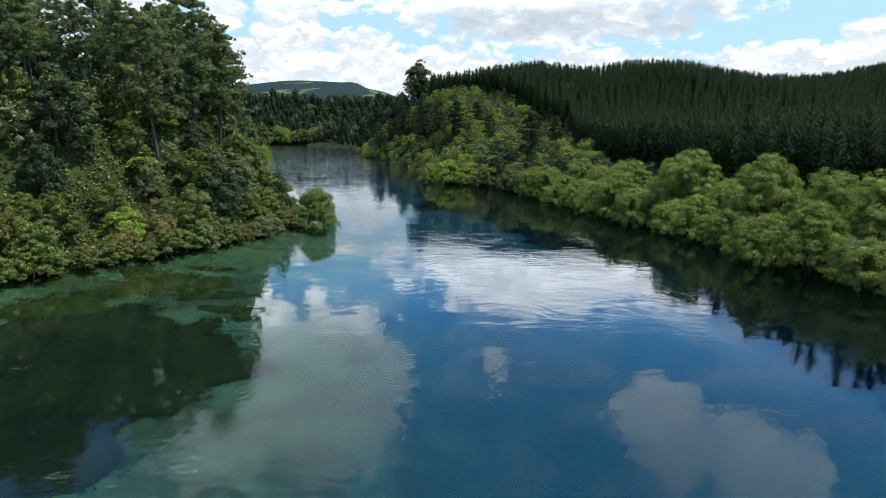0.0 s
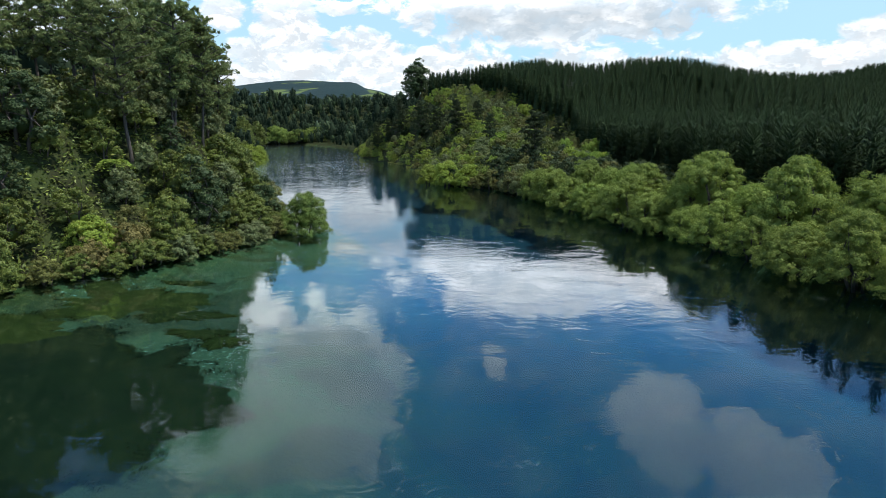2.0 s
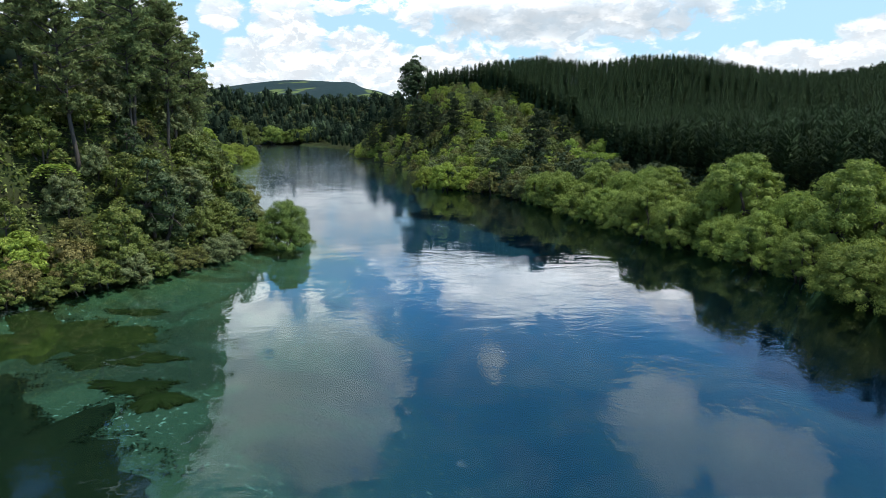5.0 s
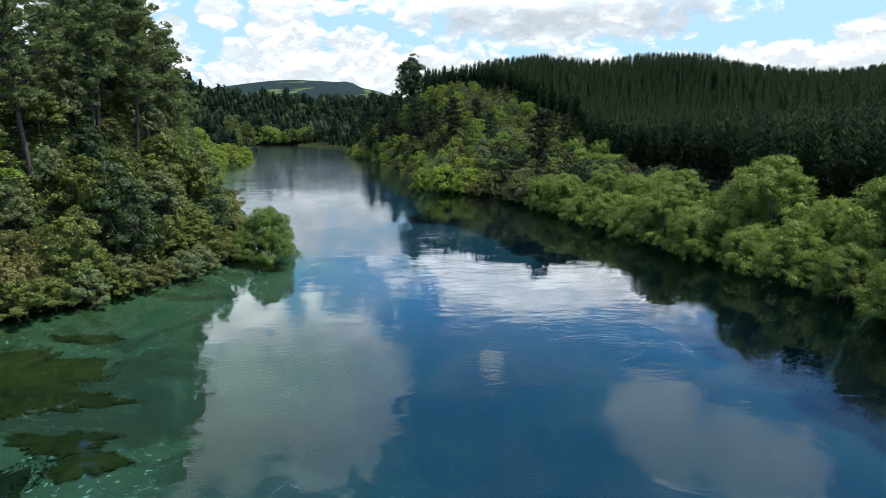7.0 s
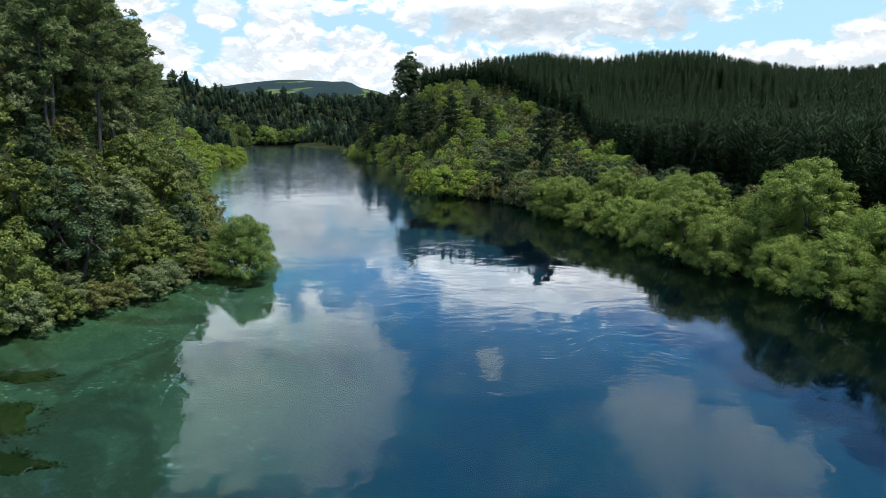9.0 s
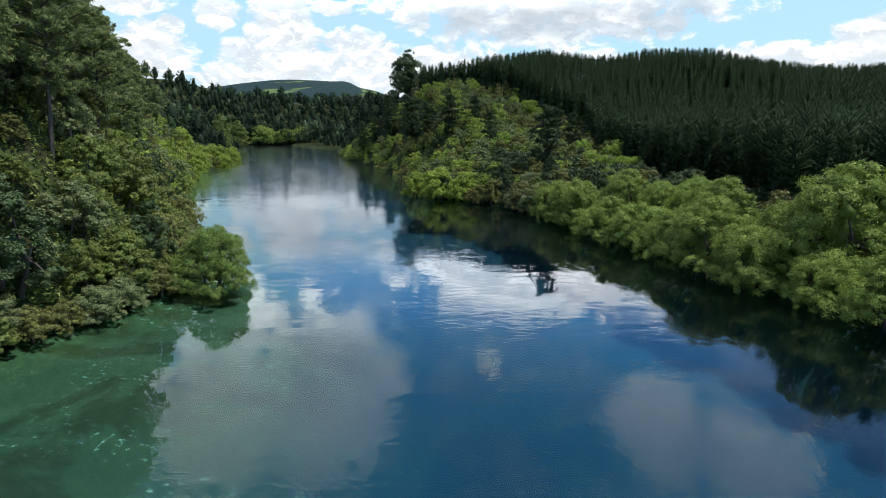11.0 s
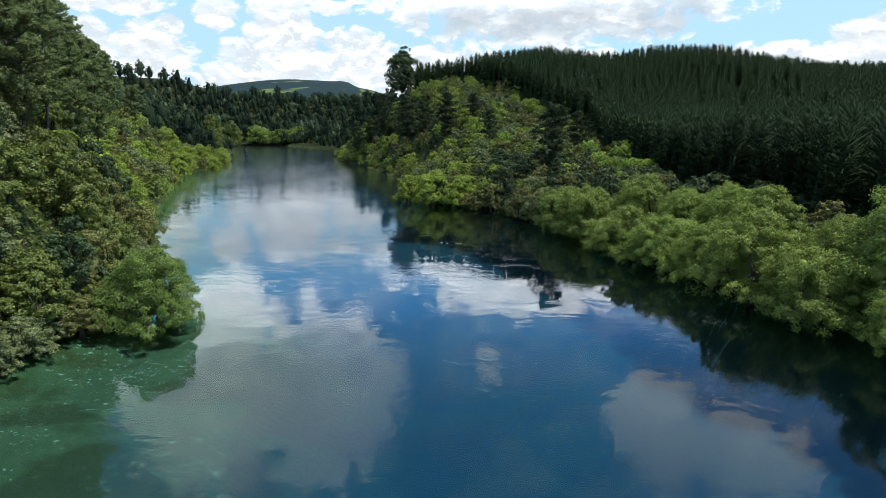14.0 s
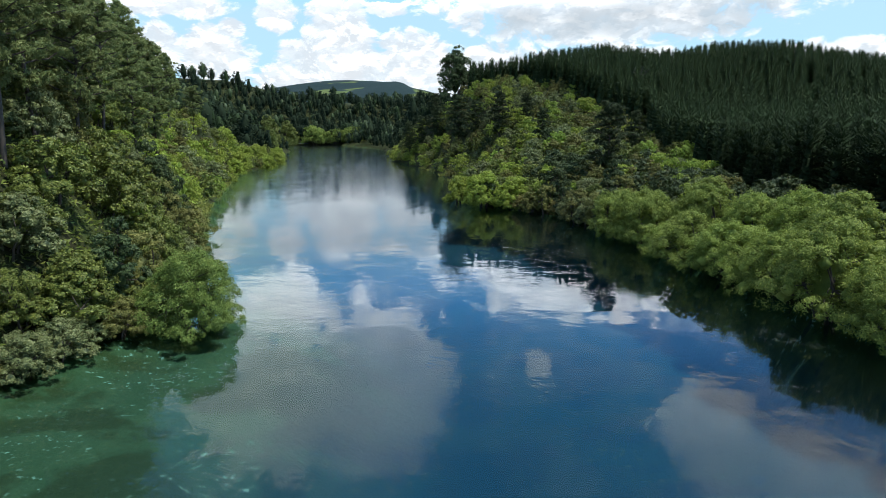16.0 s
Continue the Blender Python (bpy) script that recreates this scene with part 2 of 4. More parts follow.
FERN = leaf_material("fern_frond", (0.085, 0.135, 0.02), (0.19, 0.27, 0.04), (0.27, 0.33, 0.07), 0.45, 0.8, 0.35)
SCRUB = leaf_material("brown_scrub", (0.085, 0.075, 0.022), (0.165, 0.145, 0.045), (0.24, 0.205, 0.07), 0.6, 0.7, 0.2)
GRASSY = leaf_material("bank_grass", (0.085, 0.110, 0.020), (0.19, 0.20, 0.045), (0.30, 0.27, 0.09), 0.6, 0.5, 0.3)
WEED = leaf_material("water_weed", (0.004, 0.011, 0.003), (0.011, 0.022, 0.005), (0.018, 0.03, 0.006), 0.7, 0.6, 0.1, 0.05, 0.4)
DARK_WEED = leaf_material("deep_water_weed", (0.001, 0.005, 0.003), (0.004, 0.011, 0.005), (0.007, 0.016, 0.006), 0.7, 0.25, 0.1, 0.05, 0.3)
BARK = bark_material("bark", (0.024, 0.019, 0.015), (0.085, 0.068, 0.055))
GREY_BARK = bark_material("weathered_bark", (0.13, 0.115, 0.10), (0.34, 0.32, 0.29))


def make_ground_material():
    m, n, out = material("earth_and_riverbed")
    pos = n.add("ShaderNodeNewGeometry").outputs["Position"]
    x, y, z = n.split(pos)
    flat = n.combine(x, y, 0.0)
    litter = n.mix(n.step(n.noise(flat, 0.35, 6, 0.65), 0.35, 0.68), (0.022, 0.022, 0.011), (0.038, 0.052, 0.016))
    paddock = n.mix(n.step(n.noise(flat, 0.012, 3), 0.4, 0.6), (0.055, 0.080, 0.03), (0.085, 0.11, 0.04))
    # distant woods: the blue of far-off haze is put into their colour
    wood = n.mix(n.noise(flat, 0.03, 6, 0.7), (0.010, 0.020, 0.022), (0.022, 0.038, 0.038))
    far = n.mix(n.step(n.noise(flat, 0.006, 2), 0.56, 0.60), wood, paddock)
    land = n.mix(n.step(y, 900, 1200), litter, far)
    # river bed: pale pumice sand, gravel specks, silt; the water's dimming with depth is painted in below
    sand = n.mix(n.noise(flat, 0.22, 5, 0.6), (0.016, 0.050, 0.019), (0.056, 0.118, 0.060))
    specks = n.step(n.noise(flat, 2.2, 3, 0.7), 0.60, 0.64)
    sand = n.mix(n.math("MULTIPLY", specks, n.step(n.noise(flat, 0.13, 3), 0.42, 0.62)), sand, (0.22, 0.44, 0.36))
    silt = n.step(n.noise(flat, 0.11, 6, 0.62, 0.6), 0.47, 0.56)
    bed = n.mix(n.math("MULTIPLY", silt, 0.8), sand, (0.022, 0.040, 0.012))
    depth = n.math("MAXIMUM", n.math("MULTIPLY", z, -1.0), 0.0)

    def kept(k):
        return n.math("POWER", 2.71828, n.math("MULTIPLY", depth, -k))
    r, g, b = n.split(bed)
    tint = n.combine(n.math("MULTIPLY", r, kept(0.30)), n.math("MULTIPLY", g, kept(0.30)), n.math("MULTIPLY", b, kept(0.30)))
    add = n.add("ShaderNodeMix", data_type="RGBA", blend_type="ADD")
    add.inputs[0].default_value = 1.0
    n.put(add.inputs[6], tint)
    # blue of the deep water, painted onto the bed and stronger with depth
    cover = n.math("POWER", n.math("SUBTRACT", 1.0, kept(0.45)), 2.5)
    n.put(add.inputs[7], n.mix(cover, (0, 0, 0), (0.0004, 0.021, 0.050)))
    p, bp = n.add("ShaderNodeBsdfPrincipled"), n.add("ShaderNodeBump")
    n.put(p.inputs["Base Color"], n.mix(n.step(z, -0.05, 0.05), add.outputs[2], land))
    p.inputs["Roughness"].default_value = 0.95
    p.inputs["Specular IOR Level"].default_value = 0.05
    n.put(bp.inputs["Height"], n.noise(flat, 1.6, 6, 0.7))
    bp.inputs["Distance"].default_value = 0.2
    n.put(p.inputs["Normal"], bp.outputs[0])
    n.put(out.inputs[0], p.outputs[0])
    return m


def make_water_material():
    m, n, out = material("clear_river_water")
    pos = n.add("ShaderNodeNewGeometry").outputs["Position"]
    x, y, z = n.split(pos)
    # the current runs along the river; rippled tongues lie between smooth boils
    swirl = n.noise(pos, 0.05, 4, 0.5, 0.5)
    wx = n.math("ADD", x, n.math("MULTIPLY", swirl, 7))
    wy = n.math("ADD", y, n.math("MULTIPLY", swirl, 5))
    flow = n.combine(n.math("MULTIPLY", wx, 0.55), wy, 0.0)
    long_w = n.noise(flow, 0.26, 2, 0.5, 0.5)
    mid_w = n.noise(n.combine(n.math("MULTIPLY", wx, 0.42), wy, 3.0), 1.15, 3, 0.5, 0.3)
    fine_w = n.noise(n.combine(n.math("MULTIPLY", n.math("ADD", wx, n.math("MULTIPLY", wy, 0.35)), 0.30), wy, 6.0), 2.6, 3, 0.6, 0.25)
    rough_patch = n.step(n.noise(n.combine(wx, n.math("MULTIPLY", wy, 0.6), 9.0), 0.10, 5, 0.62, 0.8), 0.42, 0.62)
    curl = n.noise(n.combine(wx, wy, 12.0), 0.26, 4, 0.6, 0.9)
    ring = n.step(n.math("ABSOLUTE", n.math("SUBTRACT", curl, 0.5)), 0.06, 0.0)
    far_chop = n.math("MULTIPLY", n.step(y, 120, 290), 6.0)
    h = n.math("MULTIPLY", long_w, 0.020)
    h = n.math("ADD", h, n.math("MULTIPLY", n.math("MULTIPLY", mid_w, 0.0065), n.math("ADD", n.math("ADD", 0.30, rough_patch), far_chop)))
    h = n.math("ADD", h, n.math("MULTIPLY", n.math("MULTIPLY", fine_w, 0.0026), n.math("ADD", 0.12, rough_patch)))
    h = n.math("ADD", h, n.math("MULTIPLY", n.math("MULTIPLY", ring, 0.0030), n.math("ADD", 0.15, rough_patch)))
    bp = n.add("ShaderNodeBump")
    n.put(bp.inputs["Height"], h)
    bp.inputs["Strength"].default_value = 1.0
    bp.inputs["Distance"].default_value = 1.0
    fr = n.add("ShaderNodeFresnel")
    fr.inputs["IOR"].default_value = 1.333
    n.put(fr.inputs["Normal"], bp.outputs[0])
    gl, tr, mx = n.add("ShaderNodeBsdfGlossy"), n.add("ShaderNodeBsdfTransparent"), n.add("ShaderNodeMixShader")
    n.put(gl.inputs["Roughness"], n.math("ADD", 0.012, n.math("MULTIPLY", far_chop, 0.011)))    # far off, the chop is too fine to see
    gl.inputs["Color"].default_value = (0.96, 0.98, 1.0, 1)
    n.put(gl.inputs["Normal"], bp.outputs[0])
    tr.inputs[0].default_value = (0.90, 0.97, 0.96, 1)
    n.put(mx.inputs[0], fr.outputs[0])
    n.put(mx.inputs[1], tr.outputs[0])
    n.put(mx.inputs[2], gl.outputs[0])
    # thin lines of foam drawn out along the eddies
    line = n.step(n.math("ABSOLUTE", n.math("SUBTRACT", curl, 0.5)), 0.010, 0.0)
    patch = n.step(n.noise(n.combine(x, y, 20.0), 0.16, 4, 0.6), 0.56, 0.68)
    foam, top = n.add("ShaderNodeBsdfDiffuse"), n.add("ShaderNodeMixShader")
    foam.inputs[0].default_value = (0.55, 0.68, 0.70, 1)
    n.put(top.inputs[0], n.math("MULTIPLY", n.math("MULTIPLY", line, patch), 0.07))
    n.put(top.inputs[1], mx.outputs[0])
    n.put(top.inputs[2], foam.outputs[0])
    n.put(out.inputs[0], top.outputs[0])
    return m


# ---------------- mesh tools ----------------
class Shape:
    """Gathers vertices and faces, with a material slot for each face."""

    def __init__(self):
        self.v, self.f, self.slot, self.count = [], [], [], 0

    def add(self, verts, faces, slot=0):
        verts = np.asarray(verts, float).reshape(-1, 3)
        faces = np.asarray(faces, int) + self.count
        self.v.append(verts)
        self.f.append(faces)
        self.slot.append(np.full(len(faces), slot))
        self.count += len(verts)

    def mesh(self, name, mats, smooth=False):
        me = bpy.data.meshes.new(name)
        v = np.concatenate(self.v)
        loops = np.concatenate([f.ravel() for f in self.f])
        sizes = np.concatenate([np.full(len(f), f.shape[1]) for f in self.f])
        me.vertices.add(len(v))
        me.vertices.foreach_set("co", v.ravel().astype(np.float32))
        me.loops.add(len(loops))
        me.loops.foreach_set("vertex_index", loops.astype(np.int32))
        me.polygons.add(len(sizes))
        me.polygons.foreach_set("loop_start", (np.cumsum(sizes) - sizes).astype(np.int32))
        me.polygons.foreach_set("loop_total", sizes.astype(np.int32))
        me.polygons.foreach_set("material_index", np.concatenate(self.slot).astype(np.int32))
        if smooth:
            me.polygons.foreach_set("use_smooth", np.ones(len(sizes), bool))
        for mat in mats:
            me.materials.append(mat)
        me.update(calc_edges=True)
        return me


def part(name, shape, mats, parent=None, label="", smooth=False):
    ob = new(name, shape.mesh(name, mats if isinstance(mats, (list, tuple)) else [mats], smooth))
    if parent is not None:
        ob.parent = parent
    if label:
        ob["label"] = label
    return ob


def unit(v):
    return v / np.maximum(np.linalg.norm(v, axis=-1, keepdims=True), 1e-9)


def tube(shape, points, radii, sides=6, slot=0):
    """A tapered limb along a line of points."""
    p = np.asarray(points, float)
    d = unit(np.gradient(p, axis=0))
    side = unit(np.cross(d, np.array([0.31, 0.95, 0.13])))
    other = np.cross(d, side)
    a = np.arange(sides) * 2 * math.pi / sides
    ring = side[:, None] * np.cos(a)[None, :, None] + other[:, None] * np.sin(a)[None, :, None]
    v = p[:, None] + ring * np.asarray(radii, float)[:, None, None]
    k = len(p)
    i, j = np.meshgrid(np.arange(k - 1), np.arange(sides), indexing="ij")
    q = (j + 1) % sides
    f = np.stack([i * sides + j, i * sides + q, (i + 1) * sides + q, (i + 1) * sides + j], -1).reshape(-1, 4)
    shape.add(v.reshape(-1, 3), f, slot)


def leaves(shape, p, nrm, length, width, rng, slot=0, along=None, droop=0.18):
    """Small folded leaves at the points p, facing nrm."""
    k = len(p)
    if k == 0:
        return
    t = unit(np.cross(nrm, rng.normal(size=(k, 3)))) if along is None else unit(along + 0.2 * rng.normal(size=(k, 3)))
    b = unit(np.cross(nrm, t))
    s = rng.uniform(0.7, 1.3, (k, 1))
    L, W = length * s * 0.5, width * s * 0.5
    sag = nrm * (droop * width)
    v = np.stack([p - t * L, p + b * W - sag, p + t * L - sag * 0.5, p - b * W - sag], 1)
    f = np.arange(4 * k).reshape(k, 4)
    shape.add(v.reshape(-1, 3), f, slot)


def leaflets(shape, p, nrm, length, width, rng, slot=0):
    """Pointed single leaves at the points p, facing nrm."""
    k = len(p)
    t = unit(np.cross(nrm, rng.normal(size=(k, 3))))
    b = np.cross(nrm, t)
    s = rng.uniform(0.65, 1.3, (k, 1))
    v = np.stack([p - t * length * s * 0.4 + b * width * s * 0.5, p - t * length * s * 0.4 - b * width * s * 0.5, p + t * length * s * 0.6 - nrm * 0.2 * width], 1)
    shape.add(v.reshape(-1, 3), np.arange(3 * k).reshape(k, 3), slot)


def ball(shape, c, r, rng, slot=0, nu=8, nv=5):
    """A lumpy closed body."""
    u = np.arange(nu) * 2 * math.pi / nu
    w = np.linspace(0.35, math.pi - 0.35, nv)
    g = np.stack([np.outer(np.sin(w), np.cos(u)), np.outer(np.sin(w), np.sin(u)), np.outer(np.cos(w), np.ones(nu))], -1)
    g = g * rng.uniform(0.8, 1.12, g.shape[:2])[..., None]
    v = np.concatenate([g.reshape(-1, 3), [[0, 0, 1], [0, 0, -1]]]) * np.asarray(r) + np.asarray(c)
    f, cap = [], []
    for i in range(nv - 1):
        for j in range(nu):
            q = (j + 1) % nu
            f.append((i * nu + j, (i + 1) * nu + j, (i + 1) * nu + q, i * nu + q))
    for j in range(nu):
        q = (j + 1) % nu
        cap.append((nv * nu, j, q))
        cap.append((nv * nu + 1, (nv - 1) * nu + q, (nv - 1) * nu + j))
    base = shape.count
    shape.add(v, f, slot)
    shape.f.append(np.asarray(cap) + base)
    shape.slot.append(np.full(len(cap), slot))


def sphere_dirs(k, rng, low=-0.45):
    z = rng.uniform(low, 1, k)
    a = rng.uniform(0, 2 * math.pi, k)
    r = np.sqrt(1 - z * z)
    return np.stack([r * np.cos(a), r * np.sin(a), z], -1)


def clumped(shape, lobes, rng, subs, per, length, width, core=0.5, low=-0.5):
    """Cauliflower foliage: lobes that carry small clumps that carry leaves."""
    for c, r in lobes:
        c, r = np.asarray(c, float), np.asarray(r, float) * np.ones(3)
        if core:
            ball(shape, c, r * core, rng, nu=6, nv=3)
        sub = sphere_dirs(subs, rng, low)
        sr = r * rng.uniform(0.32, 0.56, (subs, 1))
        centre = c + sub * r * rng.uniform(0.68, 0.98, (subs, 1))
        d = unit(np.repeat(sub, per, 0) * 0.75 + rng.normal(size=(subs * per, 3)) * 0.75 + np.array([0, 0, 0.25]))
        p = np.repeat(centre, per, 0) + d * np.repeat(sr, per, 0) * rng.uniform(0.35, 1.12, (subs * per, 1))
        nrm = unit(d + 0.45 * np.repeat(sub, per, 0) + np.array([0, 0, 0.35]) + 0.7 * rng.normal(size=d.shape))
        leaflets(shape, p, nrm, length, width, rng)


def limb_line(a, b, rng, sag=0.12, k=5, wobble=0.03):
    a, b = np.asarray(a, float), np.asarray(b, float)
    s = np.linspace(0, 1, k)[:, None]
    span = np.linalg.norm(b - a)
    return a + (b - a) * s + np.sin(s * math.pi) * np.array([0, 0, sag * span]) + rng.normal(size=(k, 3)) * wobble * span * np.sin(s * math.pi)


# ---------------- kinds of plants ----------------
def thing(name, label, category, group=""):
    return tagged(new(name), label, category, group)


kinds, crowns = {}, {}


def bush(key, name, label, category, seed, wide, tall, mat, lobes, subs, per, leaf, stems=3, bark=None, hang=0.0, group="", low=0.13, core_size=0.4):
    """A many-stemmed bush or small tree: trunk with limbs, and a crown of clumped leaves."""
    rng = np.random.default_rng(seed)
    ob = thing(name, label, category, group)
    places = []
    for i in range(lobes):
        a = i * 2.39996 + rng.uniform(-0.35, 0.35)
        q = (i + 0.5) / lobes
        h = 1 - 1.0 * q                                         # from the top down
        rad = math.sqrt(max(0.0, 1 - h * h)) * wide * 0.5 * rng.uniform(0.62, 0.86)
        r = wide * rng.uniform(0.13, 0.2) * (1.25 if lobes < 14 else 1.0)
        z = tall * (low + (0.86 - low) * h) * rng.uniform(0.9, 1.06) - hang * (1 - h)
        places.append(((rad * math.cos(a), rad * math.sin(a), max(z, r * 0.5)), (r, r, r * 0.78)))
    wood, limbs = Shape(), Shape()
    for s in range(stems):
        a = s * 2.4 + rng.uniform(0, 1)
        foot = np.array([0.12 * wide * math.cos(a) * 0.5, 0.12 * wide * math.sin(a) * 0.5, -0.6])
        fork = np.array([0.2 * wide * math.cos(a), 0.2 * wide * math.sin(a), tall * rng.uniform(0.3, 0.45)])
        tube(wood, limb_line(foot, fork, rng, 0.05), np.linspace(0.022, 0.014, 5) * tall, 6)
        for c, r in places[s::stems]:
            tube(limbs, limb_line(fork, c, rng, 0.1, 4), np.linspace(0.011, 0.003, 4) * tall, 5)
    core = Shape()
    ball(core, (0, 0, tall * 0.36), (wide * 0.16, wide * 0.16, tall * 0.22), rng)
    clumped(core, places, rng, subs, per, *leaf, core=core_size)
    trunk = part("trunk", wood, bark or BARK, ob, smooth=True)
    part("bough", limbs, bark or BARK, trunk, smooth=True)
    part("crown", core, mat, ob)
    kinds[key], crowns[key] = ob, core
    return ob


def pine(key, label, seed, tall, bare, wide, branches, tufts, blades, mat=None, lean=0.06, group="", name="pine_tree"):
    """An old pine: long bare trunk, crooked limbs, tufts of needles."""
    rng = np.random.default_rng(seed)
    ob = thing(name, label, "tree", group)
    wood, crown, limbs = Shape(), Shape(), Shape()
    tip = np.array([rng.normal() * lean * tall, rng.normal() * lean * tall, tall])
    trunk = limb_line((0, 0, -1), tip, rng, 0.0, 9, 0.006)
    tube(wood, trunk, np.linspace(0.013, 0.003, 9) * tall, 8)
    for i in range(branches):
        q = (i + rng.uniform(0, 1)) / branches
        h = bare + (0.98 - bare) * q
        base = np.array([np.interp(h, np.linspace(0, 1, 9), trunk[:, j]) for j in range(3)])
        a = i * 2.4 + rng.uniform(-0.5, 0.5)
        reach = wide * 0.5 * (0.72 + 0.38 * math.sin(math.pi * min(q * 1.15, 1))) * (1 - 0.5 * q ** 3) * rng.uniform(0.55, 1.1) * (0.75 if q < 0.12 else 1)
        end = base + np.array([math.cos(a) * reach, math.sin(a) * reach, reach * rng.uniform(0.0, 0.5)])
        line = limb_line(base, end, rng, rng.uniform(-0.1, 0.08), 6)
        tube(limbs, line, np.linspace(0.0052, 0.0012, 6) * tall, 5)
        pads = []
        for k in range(tufts):
            f = (k + 1.0) / tufts * rng.uniform(0.75, 1.05)
            c = np.array([np.interp(min(f, 1), np.linspace(0, 1, 6), line[:, j]) for j in range(3)]) + rng.normal(size=3) * np.array([0.09, 0.09, 0.05]) * reach
            r = (0.10 + 0.045 * wide) * rng.uniform(0.8, 1.3)
            pads.append((c + np.array([0, 0, 0.25]), (r * 1.25, r * 1.25, r * 0.75)))
        clumped(crown, pads, rng, 6, blades, 0.62, 0.105, core=0.0, low=-0.7)
    stem = part("trunk", wood, BARK, ob, smooth=True)
    part("bough", limbs, BARK, stem, smooth=True)
    part("crown", crown, mat or NEEDLE, ob)
    kinds[key] = ob
    return ob


def conifer_arrays(rng, tall, wide, whorls, arms, twigs, low=0.08):
    """Sprays of a pointed conifer: whorls of arms that rise, each with side twigs. Rows of base, way and width."""
    B, D, W = [], [], []
    for i in range(whorls):
        q = (i + 0.4) / whorls
        z = tall * (low + (0.97 - low) * q)
        reach = wide * 0.5 * (1.0 - q) ** 0.62 + 0.04 * wide
        for k in range(arms):
            a = i * 1.1 + k * 2 * math.pi / arms + rng.uniform(-0.3, 0.3)
            r = reach * rng.uniform(0.7, 1.2)
            d = np.array([math.cos(a), math.sin(a), 0.22 + 1.0 * q * q])
            base = np.array([0, 0, z + rng.uniform(-0.03, 0.03) * tall])
            B.append(base)
            D.append(d * r)
            W.append((0.16 if twigs else 0.24) * r + 0.07)
            for t in range(twigs):
                f = (t + 0.7) / (twigs + 0.5)
                side = np.array([-math.sin(a), math.cos(a), 0.15]) * (1 if t % 2 else -1)
                B.append(base + d * r * f * 0.9)
                D.append((d * 0.5 + side * 0.55 + rng.normal(size=3) * 0.12) * r * (1.05 - 0.5 * f))
                W.append(0.10 * r + 0.05)
    B.append(np.array([0, 0, tall * 0.9]))
    D.append(np.array([0.02, 0, tall * 0.10]))
    W.append(0.2)
    return np.array(B), np.array(D), np.array(W)[:, None]


def blades_from(shape, arrays, rng, move=(0, 0, 0), turn=0.0, size=1.0, slot=0):
    b, d, w = arrays
    c, s = math.cos(turn), math.sin(turn)
    R = np.array([[c, -s, 0], [s, c, 0], [0, 0, 1]]) * size
    b, d = b @ R.T + np.asarray(move), d @ R.T
    side = unit(np.cross(d, np.array([0.05, 0.02, 1.0])) + rng.normal(size=d.shape) * 0.05 * np.linalg.norm(d, axis=1, keepdims=True)) * w * size * 0.5
    sag = np.array([0, 0, 0.10]) * w * size
    v = np.stack([b + d * 0.25 + side - sag, b + d * 0.25 - side - sag, b + d], 1)
    shape.add(v.reshape(-1, 3), np.arange(3 * len(b)).reshape(-1, 3), slot)


def cone(shape, x, y, z, r, tall, slot=0, sides=6):
    a = np.arange(sides) * 2 * math.pi / sides
    v = np.concatenate([np.stack([x + r * np.cos(a), y + r * np.sin(a), np.full(sides, z)], -1), [[x, y, z + tall]]])
    shape.add(v, [(i, (i + 1) % sides, sides) for i in range(sides)], slot)


def conifer(key, label, seed, tall, wide, whorls, arms, strips, group):
    rng = np.random.default_rng(seed)
    ob = thing("plantation_conifer", label, "tree", group)
    wood, crown = Shape(), Shape()
    tube(wood, [(0, 0, -1), (0, 0, tall * 0.5), (0, 0, tall)], (0.011 * tall, 0.007 * tall, 0.001 * tall), 6)
    blades_from(crown, conifer_arrays(rng, tall, wide, whorls, arms, strips), rng)
    cone(crown, 0, 0, 0.06 * tall, 0.22 * wide, 0.8 * tall)
    part("trunk", wood, BARK, ob, smooth=True)
    part("crown", crown, FIR, ob)
    kinds[key] = ob
    return ob


def tree_fern(key, label, seed, tall, spread, fronds):
    """A tree fern: thin dark trunk and a star of arching fronds with leaflets."""
    rng = np.random.default_rng(seed)
    ob = thing("tree_fern", label, "tree fern", "tree ferns on the banks")
    wood, crown = Shape(), Shape()
    tube(wood, limb_line((0, 0, -0.6), (0.1, 0.05, tall), rng, 0, 4), (0.14, 0.11, 0.10, 0.12), 7)
    for i in range(fronds):
        a = i * 2.4
        reach = spread * rng.uniform(0.8, 1.1)
        s = np.linspace(0, 1, 12)[:, None]
        d = np.array([math.cos(a), math.sin(a), 0])
        line = np.array([0.1, 0.05, tall]) + d * reach * s + np.array([0, 0, 1.0]) * (0.95 * s - 1.45 * s * s) * reach * rng.uniform(0.6, 1.0)
        tube(crown, line, np.linspace(0.03, 0.008, 12), 3)
        for sgn in (-1, 1):
            side = np.cross(d, (0, 0, 1)) * sgn
            wide = np.sin(np.clip(s, 0.05, 1) * math.pi * 0.92) * 0.34 * reach + 0.05
            leaves(crown, line + side * wide * 0.5, unit(np.tile([0, 0, 1.0], (12, 1)) + 0.2 * rng.normal(size=(12, 3))),
                   wide, 0.13 * reach, rng, along=np.tile(side + d * 0.3, (12, 1)))
    part("trunk", wood, BARK, ob, smooth=True)
    part("crown", crown, FERN, ob)
    kinds[key] = ob
    return ob


